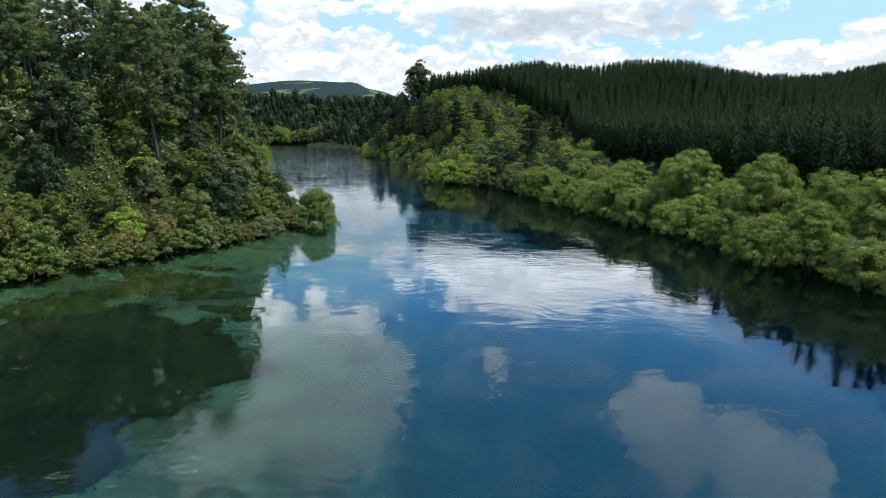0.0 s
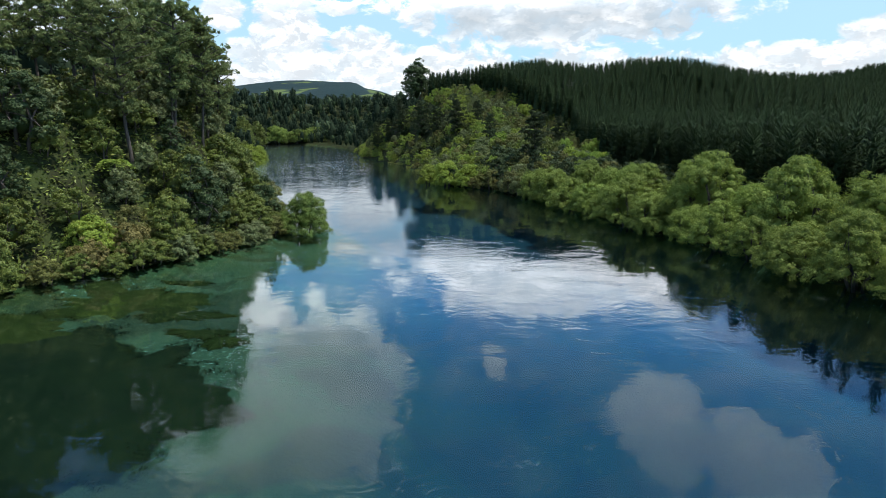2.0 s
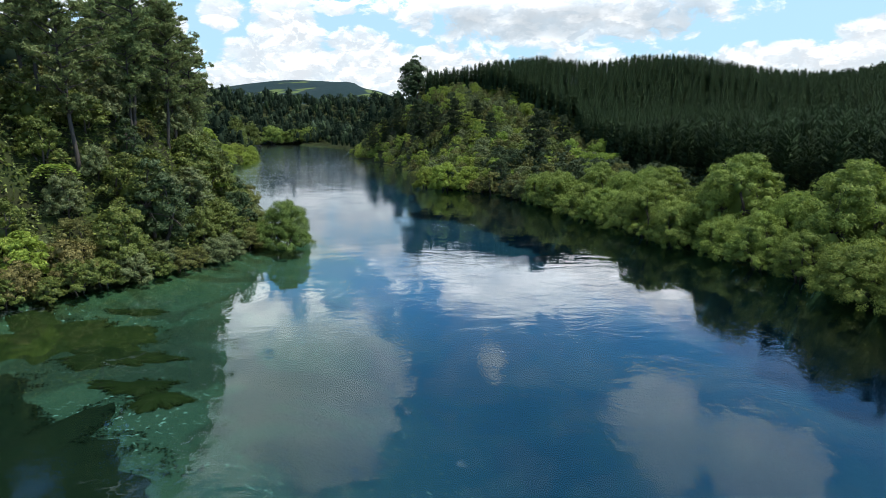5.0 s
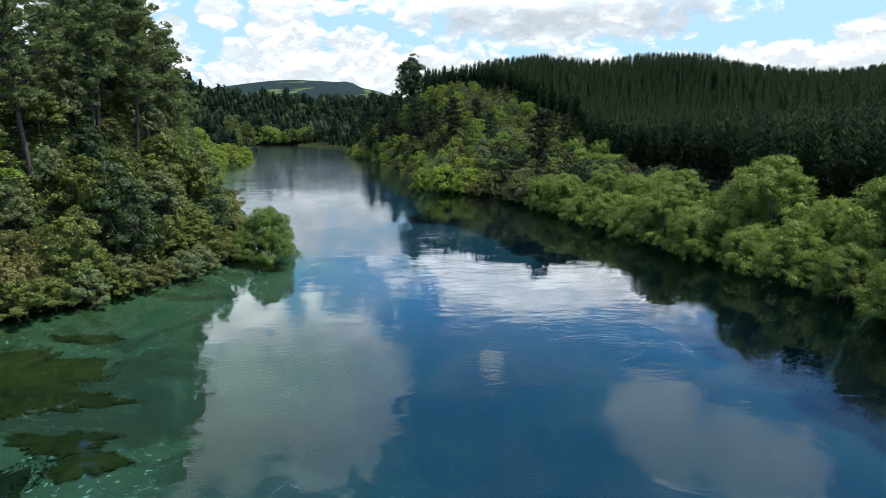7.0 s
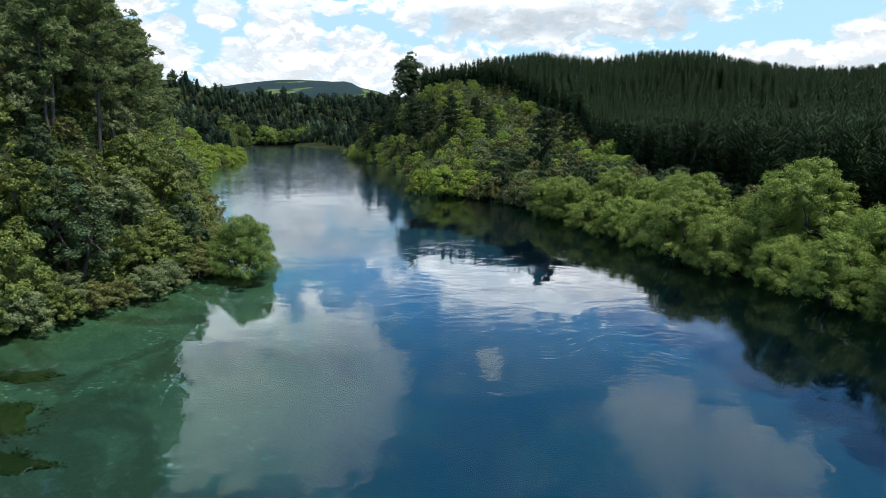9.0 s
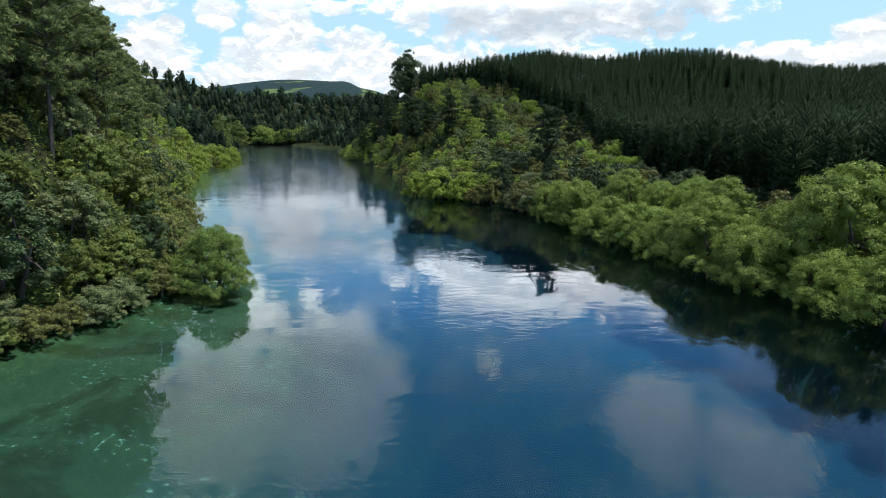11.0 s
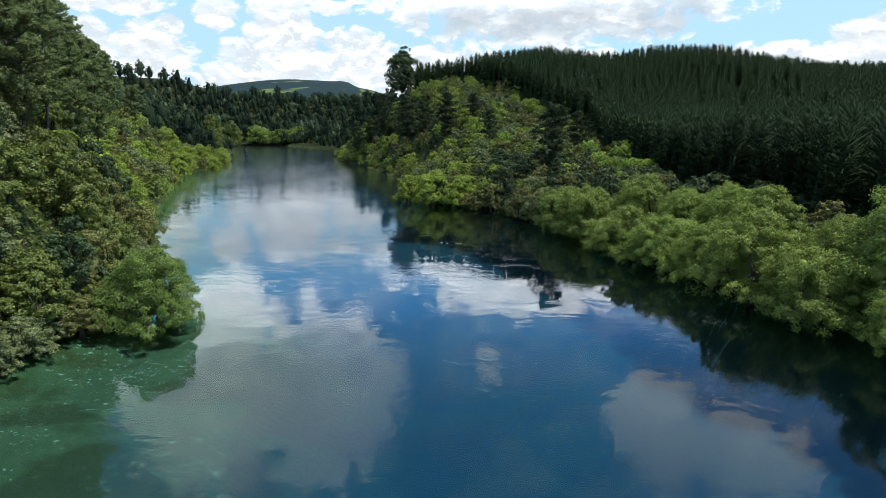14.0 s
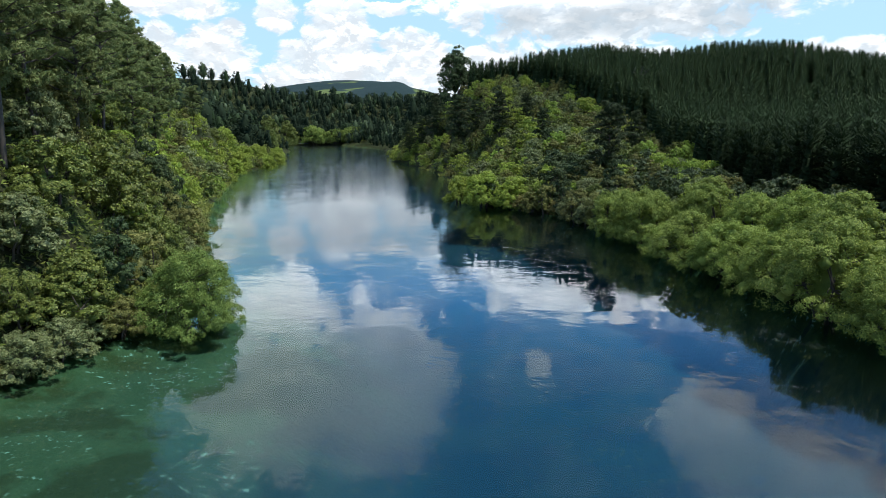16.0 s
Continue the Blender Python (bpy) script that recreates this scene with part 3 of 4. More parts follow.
def add_crown(shape, key, x, y, z, size, turn, slot):
    """Joins a plant's crown into a mass of plants."""
    s = crowns[key]
    c, w = math.cos(turn) * size, math.sin(turn) * size
    v = np.concatenate(s.v) @ np.array([[c, -w, 0], [w, c, 0], [0, 0, size]]).T + np.array([x, y, z])
    for f in s.f:
        shape.f.append(f + shape.count)
        shape.slot.append(np.full(len(f), slot))
    shape.v.append(v)
    shape.count += len(v)


used = set()


def plant(key, x, y, size=1.0, turn=0.0, z=None, tilt=0.0, flat=1.0, label=""):
    """Stands one plant of a kind on the ground; the first one is the pattern itself."""
    z = height(x, y) if z is None else z
    m = Matrix.LocRotScale((x, y, z - 0.05), Euler((tilt, tilt * 0.6, turn)), (size, size, size * flat))
    ob = kinds[key]
    if key not in used:
        used.add(key)
        ob.matrix_basis = m
    else:
        ob = copy_thing(ob, m @ Matrix.Diagonal((*[1 / s for s in ob.scale], 1)))
    if label:
        ob["label"] = label
    return ob


# ---------------- ground and water ----------------
def spread_axis(near_lo, near_hi, step, far_lo, far_hi, k):
    core = np.arange(near_lo, near_hi + 0.01, step)
    up = near_hi + (far_hi - near_hi) * (np.arange(1, k + 1) / k) ** 2.2
    down = near_lo - (near_lo - far_lo) * (np.arange(1, k + 1) / k) ** 2.2
    return np.concatenate([down[::-1], core, up])


def make_ground():
    xs = spread_axis(-130, 240, 2.6, -4200, 4200, 70)
    ys = spread_axis(-20, 420, 2.6, -900, 4700, 85)
    gx, gy = np.meshgrid(xs, ys)
    gz = ground_z(gx, gy)
    nx, ny = len(xs), len(ys)
    i, j = np.meshgrid(np.arange(ny - 1), np.arange(nx - 1), indexing="ij")
    f = np.stack([i * nx + j, i * nx + j + 1, (i + 1) * nx + j + 1, (i + 1) * nx + j], -1).reshape(-1, 4)
    s = Shape()
    s.add(np.stack([gx, gy, gz], -1).reshape(-1, 3), f)
    ob = part("ground", s, make_ground_material(), smooth=True)
    tagged(ob, "dark bush-covered earth banks and pale river bed", "ground", kind="structure")


def make_water():
    ys = np.concatenate([np.arange(-880, -20, 40), np.arange(-20, 420, 8), np.arange(420, 760, 20)])
    s = Shape()
    l, r = table(ys, LEFT_SHORE) - 3, table(ys, RIGHT_SHORE) + 3
    k = 9
    w = np.linspace(0, 1, k)
    gx = l[:, None] + (r - l)[:, None] * w[None]
    v = np.stack([gx, np.repeat(ys[:, None], k, 1), np.zeros_like(gx)], -1)
    n = len(ys)
    i, j = np.meshgrid(np.arange(n - 1), np.arange(k - 1), indexing="ij")
    s.add(v.reshape(-1, 3), np.stack([i * k + j, i * k + j + 1, (i + 1) * k + j + 1, (i + 1) * k + j], -1).reshape(-1, 4))
    ob = part("water", s, make_water_material(), smooth=True)
    tagged(ob, "clear blue-green river water with gentle ripples", "river", kind="structure")


make_ground()
make_water()

# ---------------- patterns ----------------
W1 = "bright green willow tree spreading over the river's edge"
for i in range(3):
    bush(f"willow{i}", "willow_tree", W1, "tree", 20 + i, 9.0, (8.2, 7.2, 9.2)[i], WILLOW, 26, 16, 105, (0.21, 0.088), 4, hang=0.5, low=0.10, group="willows along the river")
for i in range(2):
    bush(f"lime{i}", "willow_bush", "fresh lime-green willow bush at the water's edge", "bush", 30 + i, 7.0, 6.0, LIME, 20, 14, 70, (0.24, 0.14), 4, hang=0.5, low=0.08, group="willows along the river")
for i in range(3):
    bush(f"broad{i}", "broadleaf_bush", "glossy dark green broadleaf bush on the bank", "bush", 40 + i, 5.2, (5.0, 6.2, 4.4)[i], BROAD, 14, 13, 92, (0.165, 0.115), 3, group="bushes on the bank")
for i in range(2):
    bush(f"olive{i}", "olive_bush", "olive-brown small-leaved bush on the bank", "bush", 50 + i, 5.0, (4.6, 6.4)[i], OLIVE, 14, 13, 80, (0.15, 0.09), 4, group="bushes on the bank")
for i in range(2):
    bush(f"silver{i}", "grey_green_bush", "grey-green leafy bush on the bank", "bush", 60 + i, 4.8, (4.4, 5.6)[i], SILVER, 13, 13, 84, (0.17, 0.115), 3, group="bushes on the bank")
for i in range(2):
    bush(f"dark{i}", "dark_evergreen_tree", "dark green evergreen tree in the riverside bush", "tree", 70 + i, 5.4, (8.5, 10.5)[i], DARK, 18, 13, 80, (0.20, 0.12), 2, group="evergreen trees in the bush")
bush("scrub", "brown_scrub_bush", "brownish dry scrub bush on the slope", "bush", 80, 3.6, 3.0, SCRUB, 11, 11, 60, (0.16, 0.08), 4, group="bushes on the bank")
bush("point", "willow_bush", "round green willow bush standing in the water at the point", "bush", 37, 7.4, 6.2, POINT_LEAF, 30, 18, 110, (0.16, 0.075), 4, hang=0.6, low=0.07, core_size=0.0, group="willows along the river")
# lighter patterns for slopes farther off
for i, (mat, word, tone) in enumerate(((LIME, "yellow-green", "far_lime"), (BROAD, "green", "far_broad"), (OLIVE, "olive-brown", "far_olive"),
                                       (SILVER, "grey-green", "far_silver"), (DARK, "dark green", "far_dark"), (FERN, "bright green", "far_fern"))):
    bush(tone, "slope_bush", f"{word} leafy bush on the river slope", "bush", 90 + i, 6.0, 6.2, mat, 12, 10, 29, (0.31, 0.21), 2, group="bushes on the slope")
for tone, mat in (("mass_lime", LIME), ("mass_broad", BROAD), ("mass_olive", OLIVE), ("mass_silver", SILVER), ("mass_dark", DARK), ("mass_fern", FERN)):
    bush(tone, "slope_bush", "leafy bush on the river slope", "bush", len(tone) * 7, 6.0, 6.0, mat, 9, 8, 20, (0.42, 0.29), 1)
bush("far_round", "round_tree", "tall rounded green broadleaf tree on the far bank", "tree", 99, 14, 22, BROAD, 30, 14, 60, (0.5, 0.35), 1, group="trees on the far bank")
bush("far_willow", "far_willow_tree", "spreading willow tree on the far bank", "tree", 98, 16, 12, WILLOW, 26, 12, 50, (0.6, 0.4), 3, group="trees on the far bank")
bush("lone", "tall_evergreen_tree", "lone tall dark evergreen standing above the hillside", "tree", 97, 12.5, 19, DARK, 44, 13, 52, (0.38, 0.24), 1, low=0.22, core_size=0.35)
for i in range(3):
    pine(f"pine{i}", "tall old pine tree with bare trunk and tufted crown", 110 + i, (20, 22, 18)[i], (0.40, 0.33, 0.48)[i], (10, 11, 9.5)[i], (28, 32, 26)[i], 4, 19, group="pines on the bank")
pine("pine_low", "dark pine tree feathered almost to the ground", 118, 15, 0.2, 8.5, 36, 4, 24, mat=DARK_NEEDLE, lean=0.02, group="pines on the slope")
for i in range(3):
    conifer(f"fir{i}", "dark green plantation conifer with a pointed top", 130 + i, (13, 14, 12)[i], (5.2, 4.8, 5.4)[i], 19, 8, 6, "plantation on the hill")
for i in range(2):
    tree_fern(f"fern{i}", "tree fern with a star of light green fronds", 140 + i, (3.0, 4.2)[i], 2.3, 16)


# ---------------- left bank ----------------
def jitter_grid(x0, x1, y0, y1, step, rng, keep=0.42):
    xs, ys = np.arange(x0, x1, step), np.arange(y0, y1, step)
    for i, y in enumerate(ys):
        for x in xs:
            yield x + (step * 0.5 if i % 2 else 0) + rng.uniform(-keep, keep) * step, y + rng.uniform(-keep, keep) * step


def off_left(x, y):
    return float(table(y, LEFT_SHORE)) - x


def off_right(x, y):
    return x - float(table(y, RIGHT_SHORE))


scrub_mass, MASS_MATS = Shape(), {"far_lime": 0, "far_broad": 1, "far_olive": 2, "far_silver": 3, "far_dark": 4, "far_fern": 5}


def slope_plant(key, x, y, size, turn, hidden=False):
    if y < 205 and not hidden:
        plant(key, x, y, size, turn)
    else:
        add_crown(scrub_mass, key.replace("far", "mass"), x, y, height(x, y) - 0.1, size, turn, MASS_MATS[key])


rng = np.random.default_rng(5)
NEAR_KINDS = ["broad0", "broad1", "broad2", "broad0", "olive0", "olive1", "silver0", "silver1", "dark0", "broad2", "lime0"]
for x, y in jitter_grid(-80, -20, 44, 132, 4.0, rng):
    d = off_left(x, y) * 0.8
    if d < -0.6 or d > 24:
        continue
    key = NEAR_KINDS[int(rng.integers(len(NEAR_KINDS)))]
    if d > 11:
        slope_plant(["far_broad", "far_dark", "far_olive", "far_silver"][int(rng.integers(4))], x, y, rng.uniform(0.7, 1.0), rng.uniform(0, 6.28), True)
        continue
    if key == "lime0" and rng.random() < 0.6:
        key = "broad1"
    size = rng.choice((0.6, 0.8, 1.0, 1.3)) * rng.uniform(0.9, 1.12) * (0.8 if d < 1.5 else 1.0) * (0.62 if key == "lime0" else 1.0)
    plant(key, x, y, size, rng.uniform(0, 6.28), tilt=-0.08, flat=rng.uniform(0.85, 1.1))
for y in np.arange(46, 128, 2.3):                              # the fringe that leans over the water
    x = float(table(y, LEFT_SHORE)) + rng.uniform(-0.2, 1.2)
    plant(["broad2", "silver0", "broad0", "olive0"][int(rng.integers(4))], x, y, rng.uniform(0.55, 0.85), rng.uniform(0, 6.28), z=-0.1, flat=0.85)
# the bright willow bush at the point, and the dark bush above it
plant("point", -20.6, 92.8, 0.94, 0.4, z=-0.2)
plant("dark0", -26.5, 93.0, 0.85, 1.0)
plant("olive1", -27.0, 97.0, 1.0, 2.0)
plant("scrub", -36, 66, 1.1, 0.0)
plant("scrub", -34, 70, 1.2, 2.0)
# pines on the crest
for x, y in jitter_grid(-116, -28, 46, 235, 7.0, rng, 0.38):
    d = off_left(x, y) * 0.85
    if d < 8.0 or d > (38 if y < 112 else 26) or rng.random() < 0.14:
        continue
    plant(f"pine{int(rng.integers(3))}", x, y, rng.uniform(0.74, 1.0) * (0.82 if d < 11 else 1.0) * (0.86 if y < 86 else 1.0), rng.uniform(0, 6.28), tilt=rng.uniform(-0.05, 0.07))
for x, y in jitter_grid(-150, -36, 120, 345, 5.2, rng):
    d = off_left(x, y)
    if d < -0.5 or d > 34:
        continue
    key = ["far_lime", "far_broad", "far_olive", "far_broad", "far_silver", "far_fern", "far_lime"][int(rng.integers(7))]
    slope_plant(key, x, y, rng.uniform(0.6, 1.0), rng.uniform(0, 6.28))
for x, y, k in ((-38, 76, 1), (-36, 103, 1), (-41, 114, 0), (-47, 127, 1)):
    plant(f"fern{k}", x, y, rng.uniform(0.7, 0.9), rng.uniform(0, 6.28))
for x, y, k in ((-37, 90, 0.85), (-39.5, 104, 0.8), (-43, 118, 0.75), (-48, 133, 0.8), (-54, 148, 0.8), (-38, 80, 0.85), (-35, 94, 0.78), (-36, 99, 0.8), (-37, 105, 0.76)):
    plant("pine1", x, y, k, x * 3.0)
# pale willows on the low spit downstream
for x, y, s in ((-88, 262, 1.1), (-93, 276, 1.2), (-90, 292, 1.1), (-97, 300, 1.3), (-96, 318, 1.1), (-101, 334, 1.1), (-104, 284, 1.3), (-84, 247, .9)):
    plant("lime0", x, y, s, rng.uniform(0, 6.28))

# ---------------- right bank ----------------
for y in np.arange(43, 137, 6.2):
    x = float(table(y, RIGHT_SHORE)) + rng.uniform(0.4, 2.2)
    plant(f"willow{int(rng.integers(3))}", x, y, rng.uniform(0.58, 1.0), rng.uniform(0, 6.28), z=0.1, flat=rng.uniform(0.75, 1.1))
for y in np.arange(46, 132, 7.4):
    x = float(table(y, RIGHT_SHORE)) + rng.uniform(6, 9)
    plant(f"willow{int(rng.integers(3))}", x, y, rng.uniform(0.78, 1.28), rng.uniform(0, 6.28))
for y in np.arange(48, 178, 4.4):                             # undergrowth between the willows and the plantation
    for off in (11.5, 15.5, 19.5, 23.5):
        slope_plant(["far_dark", "far_dark", "far_olive"][int(rng.integers(3))], float(table(y, RIGHT_SHORE)) + off + rng.uniform(-1.5, 1.5), y, rng.uniform(0.55, 0.85), rng.uniform(0, 6.28), True)
for y in np.arange(136, 163, 2.6):                            # darker bushes where the willows end
    for off in (0.6, 4.0, 7.5):
        plant(["olive0", "dark0", "silver0", "olive1", "broad0", "scrub"][int(rng.integers(6))], float(table(y, RIGHT_SHORE)) + off + rng.uniform(-0.6, 0.6), y, rng.uniform(0.7, 1.0), rng.uniform(0, 6.28))
plant("lime0", -0.5, 168.5, 1.15, 0.3, z=0.0)
plant("lime1", 5.0, 165.0, 1.0, 1.3, z=0.0)
plant("lime1", -5.5, 174.0, 0.9, 2.3, z=0.0)
plant("pine_low", 21.5, 162, 0.95, 0.6)
for x, y, k in ((2.5, 231, 0.9), (-11.4, 268, 1.15), (10, 229, 0.6), (-22, 300, 0.95), (-5, 252, 0.8), (13, 206, 0.6), (34, 200, 0.7), (-30, 318, 0.9), (-38, 334, 1.0)):
    plant("pine_low", x, y, k, x)
plant("lone", -16, 322, 1.2, 0.4)
plant("pine_low", -6, 333, 0.9, 0.1)
plant("pine_low", -26, 334, 0.7, 0.8)
for x, y in jitter_grid(-80, 80, 140, 420, 4.5, rng):
    d = off_right(x, y)
    if d < 0.3 or d > 72 or (d < 12 and y < 150) or (x > 40 and y < 190) or x > 48 - max(0, y - 230) * 0.42 or (y > 312 and d > 18):
        continue
    key = ["far_lime", "far_broad", "far_olive", "far_fern", "far_lime", "far_silver", "far_dark", "far_fern", "far_broad", "far_olive"][int(rng.integers(10))]
    slope_plant(key, x, y, rng.uniform(0.34, 0.92), rng.uniform(0, 6.28))
for x, y in jitter_grid(-10, 42, 176, 262, 13, rng):
    if off_right(x, y) > 8:
        plant(f"fern{int(rng.integers(2))}", x, y, rng.uniform(0.6, 0.95), rng.uniform(0, 6.28))
mass = part("slope_scrub", scrub_mass, [LIME, BROAD, OLIVE, SILVER, DARK, FERN])
tagged(mass, "mixed bright and olive green bushes covering the far slopes", "scrub", kind="stuff")


# ---------------- plantation on the hill ----------------
def in_plantation(x, y):
    d = off_right(x, y)
    if d < (13 if y < 140 else 24) or y < 50:
        return False
    edge = 43 - max(0, y - 230) * 0.45
    return x > edge - (0 if y < 300 else 200) and (x > 30 or y > 262) and (y < 310 or x > -10)


rng = np.random.default_rng(8)
stuff, lod = Shape(), [conifer_arrays(np.random.default_rng(200 + i), 12.5, 5.4, 13, 9, 0, 0.25) for i in range(4)]
count = 0
for x, y in jitter_grid(-10, 330, 55, 345, 3.1, rng, 0.40):
    if not in_plantation(x, y):
        continue
    size, turn = rng.uniform(0.92, 1.06), rng.uniform(0, 6.28)
    if off_right(x, y) < 46 and y < 235 and count < 300:
        count += 1
        plant(f"fir{int(rng.integers(3))}", x, y, size, turn)
    else:
        z = height(x, y)
        blades_from(stuff, lod[int(rng.integers(4))], rng, (x, y, z), turn, size)
        cone(stuff, x, y, z + 2, 1.2 * size, 9.6 * size)
        tube(stuff, [(x, y, z - 0.5), (x, y, z + 4)], (0.16, 0.13), 3, 1)
forest = part("plantation_forest", stuff, [FIR, BARK])
tagged(forest, "dense dark green conifer plantation covering the hill", "forest", kind="stuff")

# ---------------- far woods ----------------
far_shape = Shape()
rng = np.random.default_rng(12)
lob = []
for i in range(4):
    s = Shape()
    r2 = np.random.default_rng(300 + i)
    clumped(s, [((r2.normal() * 1.6, r2.normal() * 1.6, 5 + 2.9 * k), 4.4 - 0.6 * k) for k in range(3)], r2, 9, 18, 0.9, 0.62, core=0.0)
    ball(s, (0, 0, 8), (2.6, 2.6, 6), r2, nu=6, nv=4)
    lob.append(s)
for x, y in jitter_grid(-420, 120, 175, 900, 10.8, rng, 0.45):
    dl, dr = off_left(x, y), off_right(x, y)
    if (y < 700 and dl < 2 and dr < 2) or x < -0.62 * y - 20 or (y < 345 and (dl < 30 or dl > 75)):
        continue
    if (y < 700 and dr > 2 and (y < 400 or dr > 90)) or (dl > 2 and dl > 190 + 0.2 * y) or rng.random() < 0.12:
        continue
    z = height(x, y)
    s = lob[int(rng.integers(4))]
    k = rng.uniform(0.55, 1.5) * (0.6 if min(abs(dl), abs(dr)) < 15 and y < 690 else 1.0)
    base = far_shape.count
    vv = np.concatenate(s.v) * np.array([k, k, k * rng.uniform(0.8, 1.2)]) + np.array([x, y, z])
    far_shape.v.append(vv)
    tone = int(rng.random() < 0.16) + 2 * int(rng.random() < 0.10)
    for f in s.f:
        far_shape.f.append(f + base)
        far_shape.slot.append(np.full(len(f), min(tone, 2)))
    far_shape.count += len(vv)
woods = part("far_woods", far_shape, [FAR_LEAF, DARK, FIR])
tagged(woods, "dark mixed woodland on the far banks and hills", "woodland", kind="stuff")
for x, y, k in ((-141, 432, 1.0), (-154, 506, 1.0), (-128, 398, 0.7)):
    plant("far_round", x, y, k, x)
for x, y, k in ((-222, 701, 1.6), (-192, 702, 1.7), (-170, 703, 1.4), (-150, 702, 1.5), (-238, 705, 1.4)):
    plant("far_willow", x, y, k, x)



def make_undergrowth():
    """Low ferns and seedlings that close the ground under the bushes."""
    r = np.random.default_rng(91)
    s = Shape()
    for side, x0, x1, y0, y1, deep, k in (("l", -90, -20, 44, 215, 34, 170000), ("r", -12, 60, 132, 250, 46, 60000)):
        px, py = r.uniform(x0, x1, k), r.uniform(y0, y1, k)
        d = table(py, LEFT_SHORE) - px if side == "l" else px - table(py, RIGHT_SHORE)
        keep = (d > 0.3) & (d < deep)
        px, py = px[keep], py[keep]
        p = np.stack([px, py, ground_z(px, py) + r.uniform(0.1, 0.9, len(px))], -1)
        leaflets(s, p, unit(np.array([0, 0, 1.0]) + 0.55 * r.normal(size=p.shape)), 0.46, 0.26, r, slot=0)
    ob = part("undergrowth", s, BROAD)
    tagged(ob, "low green undergrowth between the bushes", "undergrowth", kind="stuff")


make_undergrowth()


def make_bank_grass():
    """Yellowish sedge along the low banks downstream."""
    r = np.random.default_rng(93)
    s = Shape()
    for k, y0, y1, side in ((5000, 140, 345, "l"), (1800, 225, 300, "r")):
        py = r.uniform(y0, y1, k)
        off = r.uniform(-1.2, 2.6, k)
        px = table(py, LEFT_SHORE) - off if side == "l" else table(py, RIGHT_SHORE) + off
        keep = wave(px, py, 6.0) > -0.15
        px, py = px[keep], py[keep]
        p = np.stack([px, py, np.maximum(ground_z(px, py), 0) + 0.45], -1)
        d = unit(np.array([0, 0, 1.0]) + 0.4 * r.normal(size=p.shape))
        leaves(s, p, unit(np.cross(d, r.normal(size=p.shape))), 1.1, 0.16, r, along=d, droop=0)
    ob = part("bank_grass", s, GRASSY)
    tagged(ob, "yellow-green sedge growing along the low bank", "grass", kind="stuff")


make_bank_grass()

# ---------------- under water: beds of weed ----------------
WEED_BEDS = [(-24, 38, 9.5, 15), (-33, 44, 10, 9), (-23, 30, 6, 7), (-30, 61, 7, 5.0), (-24, 58, 4, 1.9), (-17.5, 51, 1.6, 1.3), (-20, 53, 2.6, 1.2), (-35, 52, 6, 4),
             (-27, 68, 2.6, 1.0), (-25, 24, 8, 6)]


def make_weeds(name, label, beds, mat):
    """Low soft mats with ragged edges, and loose fronds on them."""
    r = np.random.default_rng(77)
    s = Shape()
    for cx, cy, rx, ry in beds:
        na, nq = 90, 14
        a, q = np.meshgrid(np.arange(na) * 2 * math.pi / na, np.linspace(0.0, 1.0, nq))
        edge = 1 + 0.20 * np.sin(3 * a + cx) + 0.13 * np.sin(7 * a + cy) + 0.08 * np.sin(13 * a) + 0.07 * np.sin(23 * a + cx) * np.cos(5 * a)
        x, y = cx + rx * q * edge * np.cos(a), cy + ry * q * edge * np.sin(a)
        thick = 0.34 * (1 - q ** 3) - 0.06 + 0.10 * noise_field(x, y)
        thick = np.where(x > table(y, LEFT_SHORE) + 1.5, thick, -0.3)
        z = np.minimum(ground_z(x, y) + thick, -0.12)
        i, j = np.meshgrid(np.arange(nq - 1), np.arange(na), indexing="ij")
        f = np.stack([i * na + j, i * na + (j + 1) % na, (i + 1) * na + (j + 1) % na, (i + 1) * na + j], -1).reshape(-1, 4)
        s.add(np.stack([x, y, z], -1).reshape(-1, 3), f[:, ::-1])
        k = int(90 * (rx + ry) + 20 * rx * ry)
        a, q = r.uniform(0, 6.283, k), np.clip(r.normal(0.97, 0.07, k), 0.6, 1.2)
        edge = 1 + 0.20 * np.sin(3 * a + cx) + 0.13 * np.sin(7 * a + cy) + 0.08 * np.sin(13 * a) + 0.07 * np.sin(23 * a + cx) * np.cos(5 * a)
        px, py = cx + rx * q * edge * np.cos(a) * 1.03, cy + ry * q * edge * np.sin(a) * 1.03
        keep = (noise_field(px, py) > -0.3) & (px > table(py, LEFT_SHORE) + 1.5)
        px, py, q = px[keep], py[keep], q[keep]
        p = np.stack([px, py, np.minimum(ground_z(px, py) + 0.34 * (1 - q ** 3) - 0.02 + r.uniform(0.0, 0.12, len(px)), -0.1)], -1)
        leaflets(s, p, unit(np.array([0, 0, 1.0]) + 0.25 * r.normal(size=p.shape)), 0.2, 0.1, r)
    ob = part(name, s, mat, smooth=True)
    tagged(ob, label, "water weed", kind="stuff")


def noise_field(x, y):
    return 0.6 * wave(x, y, 0.9) + 0.5 * wave(x + 11, y - 4, 2.3)


# beds below y 48 take the darker of the two weed colours
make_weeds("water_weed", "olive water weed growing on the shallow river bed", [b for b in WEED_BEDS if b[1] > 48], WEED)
make_weeds("deep_water_weed", "nearly black water weed covering the river bed upstream", [b for b in WEED_BEDS if b[1] < 48], DARK_WEED)


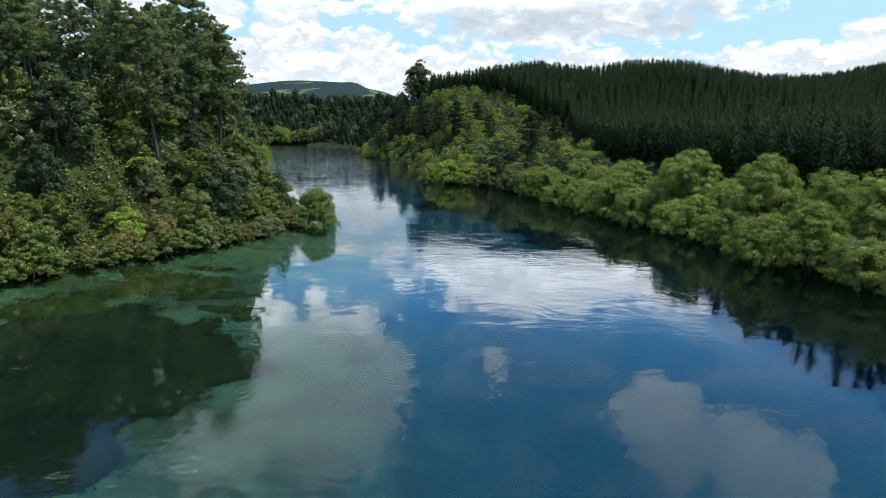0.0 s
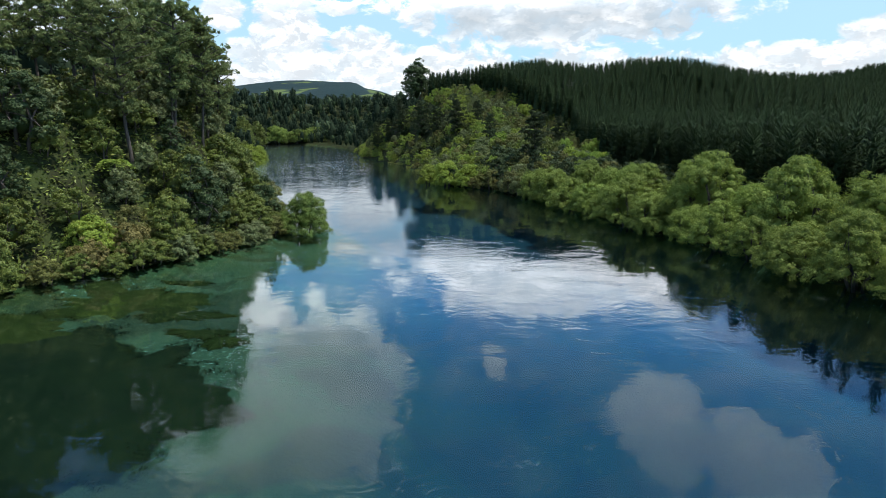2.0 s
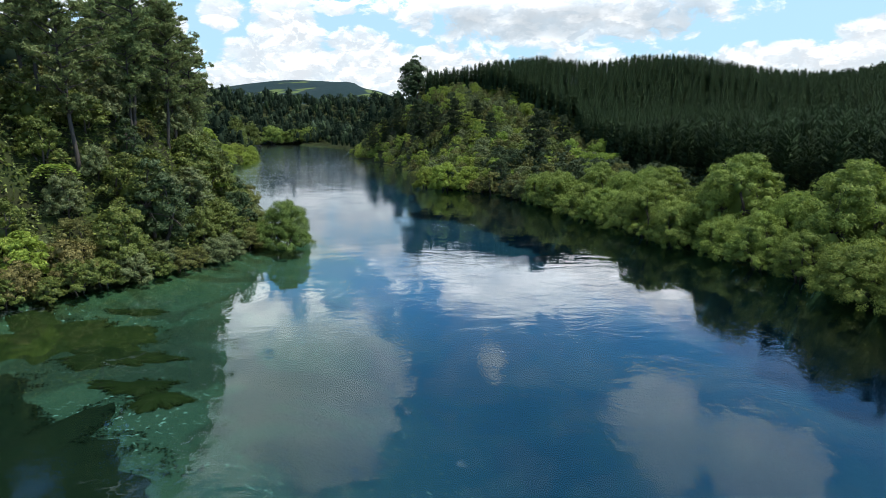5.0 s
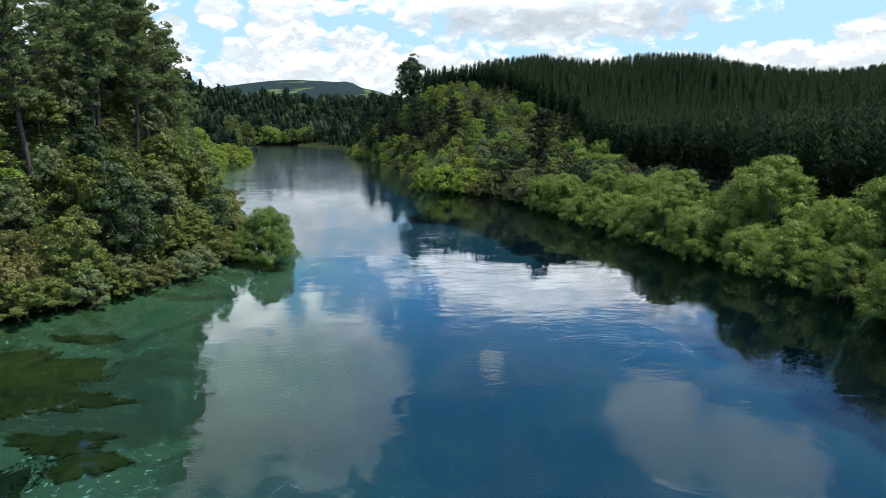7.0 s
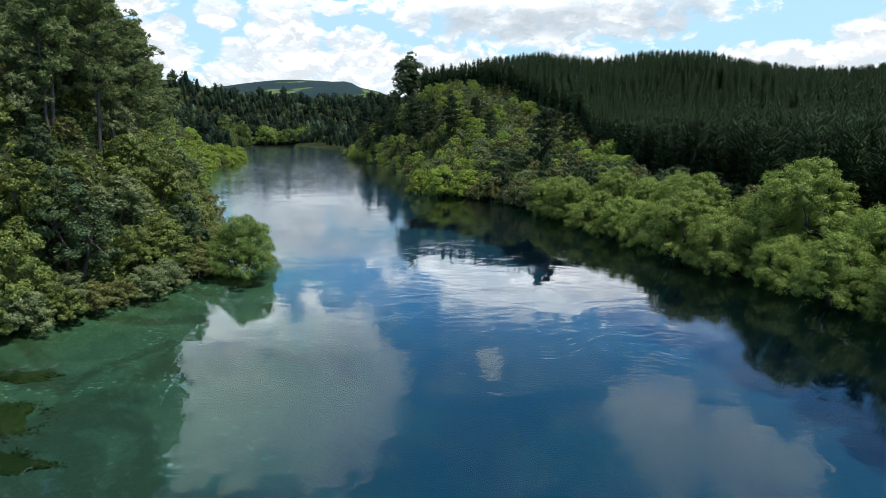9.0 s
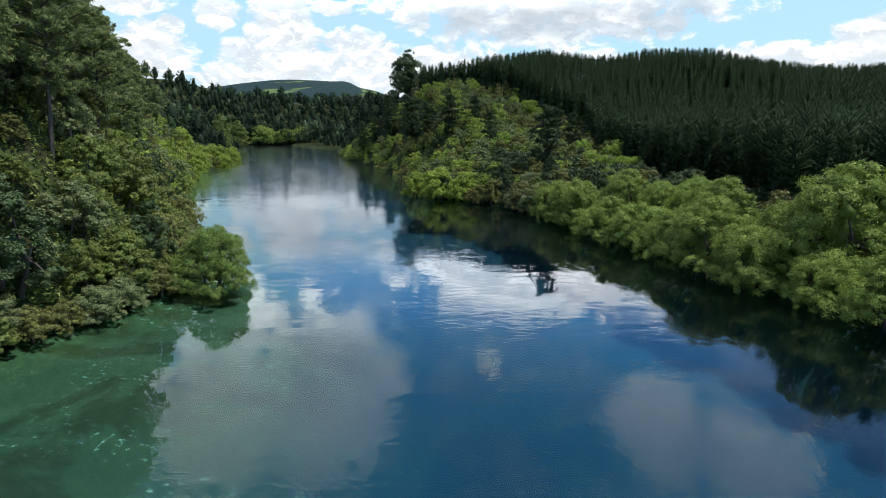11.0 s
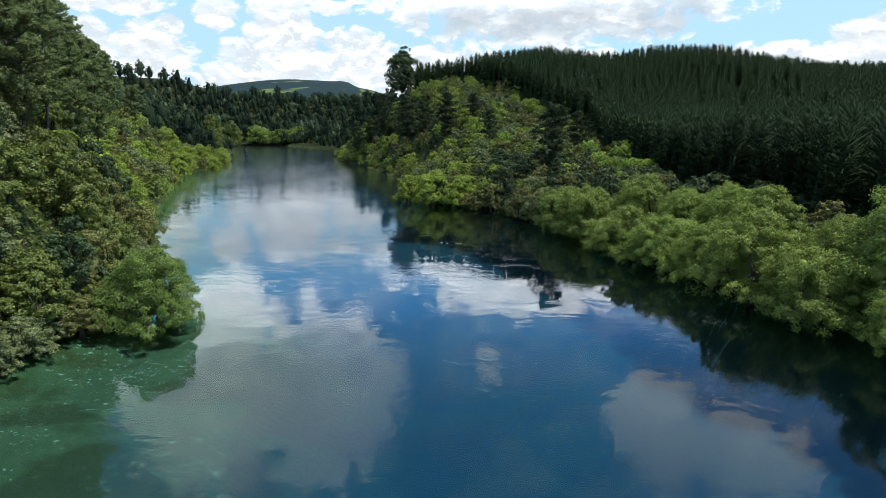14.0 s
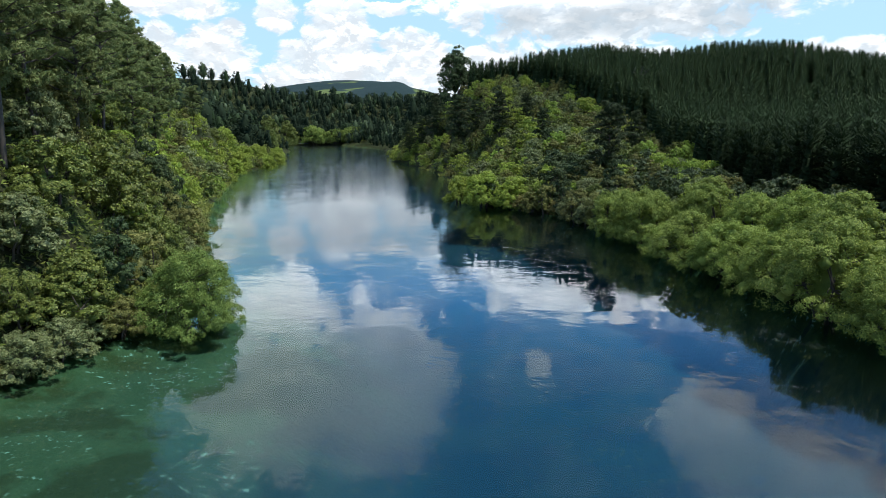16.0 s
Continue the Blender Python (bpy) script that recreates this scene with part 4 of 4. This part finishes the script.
# ---------------- dead trees and bare branches ----------------
def dead_tree(key, label, seed, tall, arms):
    r = np.random.default_rng(seed)
    ob = thing("dead_tree", label, "dead tree", "dead trees")
    trunk, boughs = Shape(), Shape()
    line = limb_line((0, 0, -0.6), (r.normal() * 0.5, r.normal() * 0.5, tall), r, 0, 7)
    tube(trunk, line, np.linspace(0.035, 0.008, 7) * tall, 7)
    for i in range(arms):
        h = r.uniform(0.35, 0.95)
        base = np.array([np.interp(h, np.linspace(0, 1, 7), line[:, j]) for j in range(3)])
        a = i * 2.4
        end = base + np.array([math.cos(a), math.sin(a), r.uniform(0.3, 0.9)]) * tall * r.uniform(0.16, 0.32)
        way = limb_line(base, end, r, -0.1, 5)
        tube(boughs, way, np.linspace(0.014, 0.004, 5) * tall, 5)
        for k in range(3):
            b = way[2 + k % 3]
            tube(boughs, limb_line(b, b + r.normal(size=3) * 0.09 * tall + np.array([0, 0, 0.05 * tall]), r, 0, 3), np.array([0.006, 0.004, 0.002]) * tall, 4)
    part("trunk", trunk, GREY_BARK, ob, smooth=True)
    part("branch", boughs, GREY_BARK, ob, smooth=True)
    kinds[key] = ob


dead_tree("snag0", "bleached dead tree with bare branches on the slope", 401, 9, 12)
dead_tree("snag1", "small bare grey dead tree among bushes", 402, 5, 14)
plant("snag0", 49, 262, 1.1, 0.3)
plant("snag0", 54, 266, 0.9, 1.9)
plant("snag1", 20.5, 152, 1.0, 0.4, z=1.0)
plant("snag1", 37.5, 56, 0.8, 0.4, z=0.4)
plant("snag1", 50, 100, 1.2, 2.4)


# ---------------- cars parked under the trees on the far bank ----------------
def paint_material(name, colour):
    m, n, out = material(name)
    p = n.add("ShaderNodeBsdfPrincipled")
    n.put(p.inputs["Base Color"], n.mix(n.noise(n.add("ShaderNodeTexCoord").outputs["Object"], 3, 3), colour, tuple(0.85 * c for c in colour)))
    p.inputs["Roughness"].default_value = 0.3
    n.put(out.inputs[0], p.outputs[0])
    return m


GLASS = paint_material("tinted_car_glass", (0.02, 0.025, 0.03))
TYRE = paint_material("tyre_rubber", (0.02, 0.02, 0.02))


def loft(shape, rows):
    """A body from cross-sections: x, half width, low z, high z."""
    v = []
    for x, w, lo, hi in rows:
        v += [(x, -w, lo), (x, -w * 1.02, (lo + hi) / 2), (x, -w * 0.88, hi), (x, w * 0.88, hi), (x, w * 1.02, (lo + hi) / 2), (x, w, lo)]
    f = [(i * 6 + j, i * 6 + (j + 1) % 6, (i + 1) * 6 + (j + 1) % 6, (i + 1) * 6 + j) for i in range(len(rows) - 1) for j in range(6)]
    base = shape.count
    shape.add(v, f)
    k = (len(rows) - 1) * 6
    for cap in ((0, 1, 2, 3, 4, 5), tuple(k + 5 - i for i in range(6))):
        shape.f.append(np.array([cap]) + base)
        shape.slot.append(np.zeros(1, int))


def car(label, colour, x, y, turn):
    ob = thing("parked_car", label, "car", "cars on the far bank")
    body, cabin = Shape(), Shape()
    loft(body, [(-2.1, 0.75, 0.45, 0.75), (-1.9, 0.86, 0.3, 0.95), (0.9, 0.88, 0.3, 0.95), (1.9, 0.82, 0.32, 0.82), (2.15, 0.7, 0.42, 0.66)])
    loft(cabin, [(-1.75, 0.74, 0.94, 1.0), (-1.3, 0.7, 0.94, 1.42), (0.2, 0.7, 0.94, 1.45), (0.95, 0.74, 0.94, 1.0)])
    part("body", body, paint_material("car_paint", colour), ob)
    part("cabin", cabin, GLASS, ob, "tinted car windows")
    for wx in (-1.35, 1.35):
        for wy in (-0.78, 0.78):
            w = Shape()
            a = np.arange(12) * 2 * math.pi / 12
            ring = np.stack([wx + 0.32 * np.cos(a), np.full(12, wy - 0.1), 0.32 + 0.32 * np.sin(a)], -1)
            w.add(np.concatenate([ring, ring + np.array([0, 0.2, 0])]), [(i, (i + 1) % 12, 12 + (i + 1) % 12, 12 + i) for i in range(12)])
            w.f.append(np.array([list(range(12)), [23 - i for i in range(12)]]) + w.count - 24)
            w.slot.append(np.zeros(2, int))
            part("wheel", w, TYRE, ob)
    ob.matrix_basis = Matrix.Translation((x, y, height(x, y) + 0.02)) @ pose(0, 0, 0, 0, 0, turn)


for label, colour, x, turn in (("white car parked under the trees", (0.75, 0.76, 0.78), -214, 70), ("silver car parked under the trees", (0.45, 0.47, 0.5), -210, 80),
                               ("white car parked by the water", (0.75, 0.76, 0.78), -206, 75), ("dark blue car parked by the water", (0.03, 0.05, 0.10), -202, 65)):
    car(label, colour, x, 704, turn)

# patterns that found no place are taken away
for key, ob in kinds.items():
    if key not in used:
        for o in (*ob.children_recursive, ob):
            bpy.data.objects.remove(o)
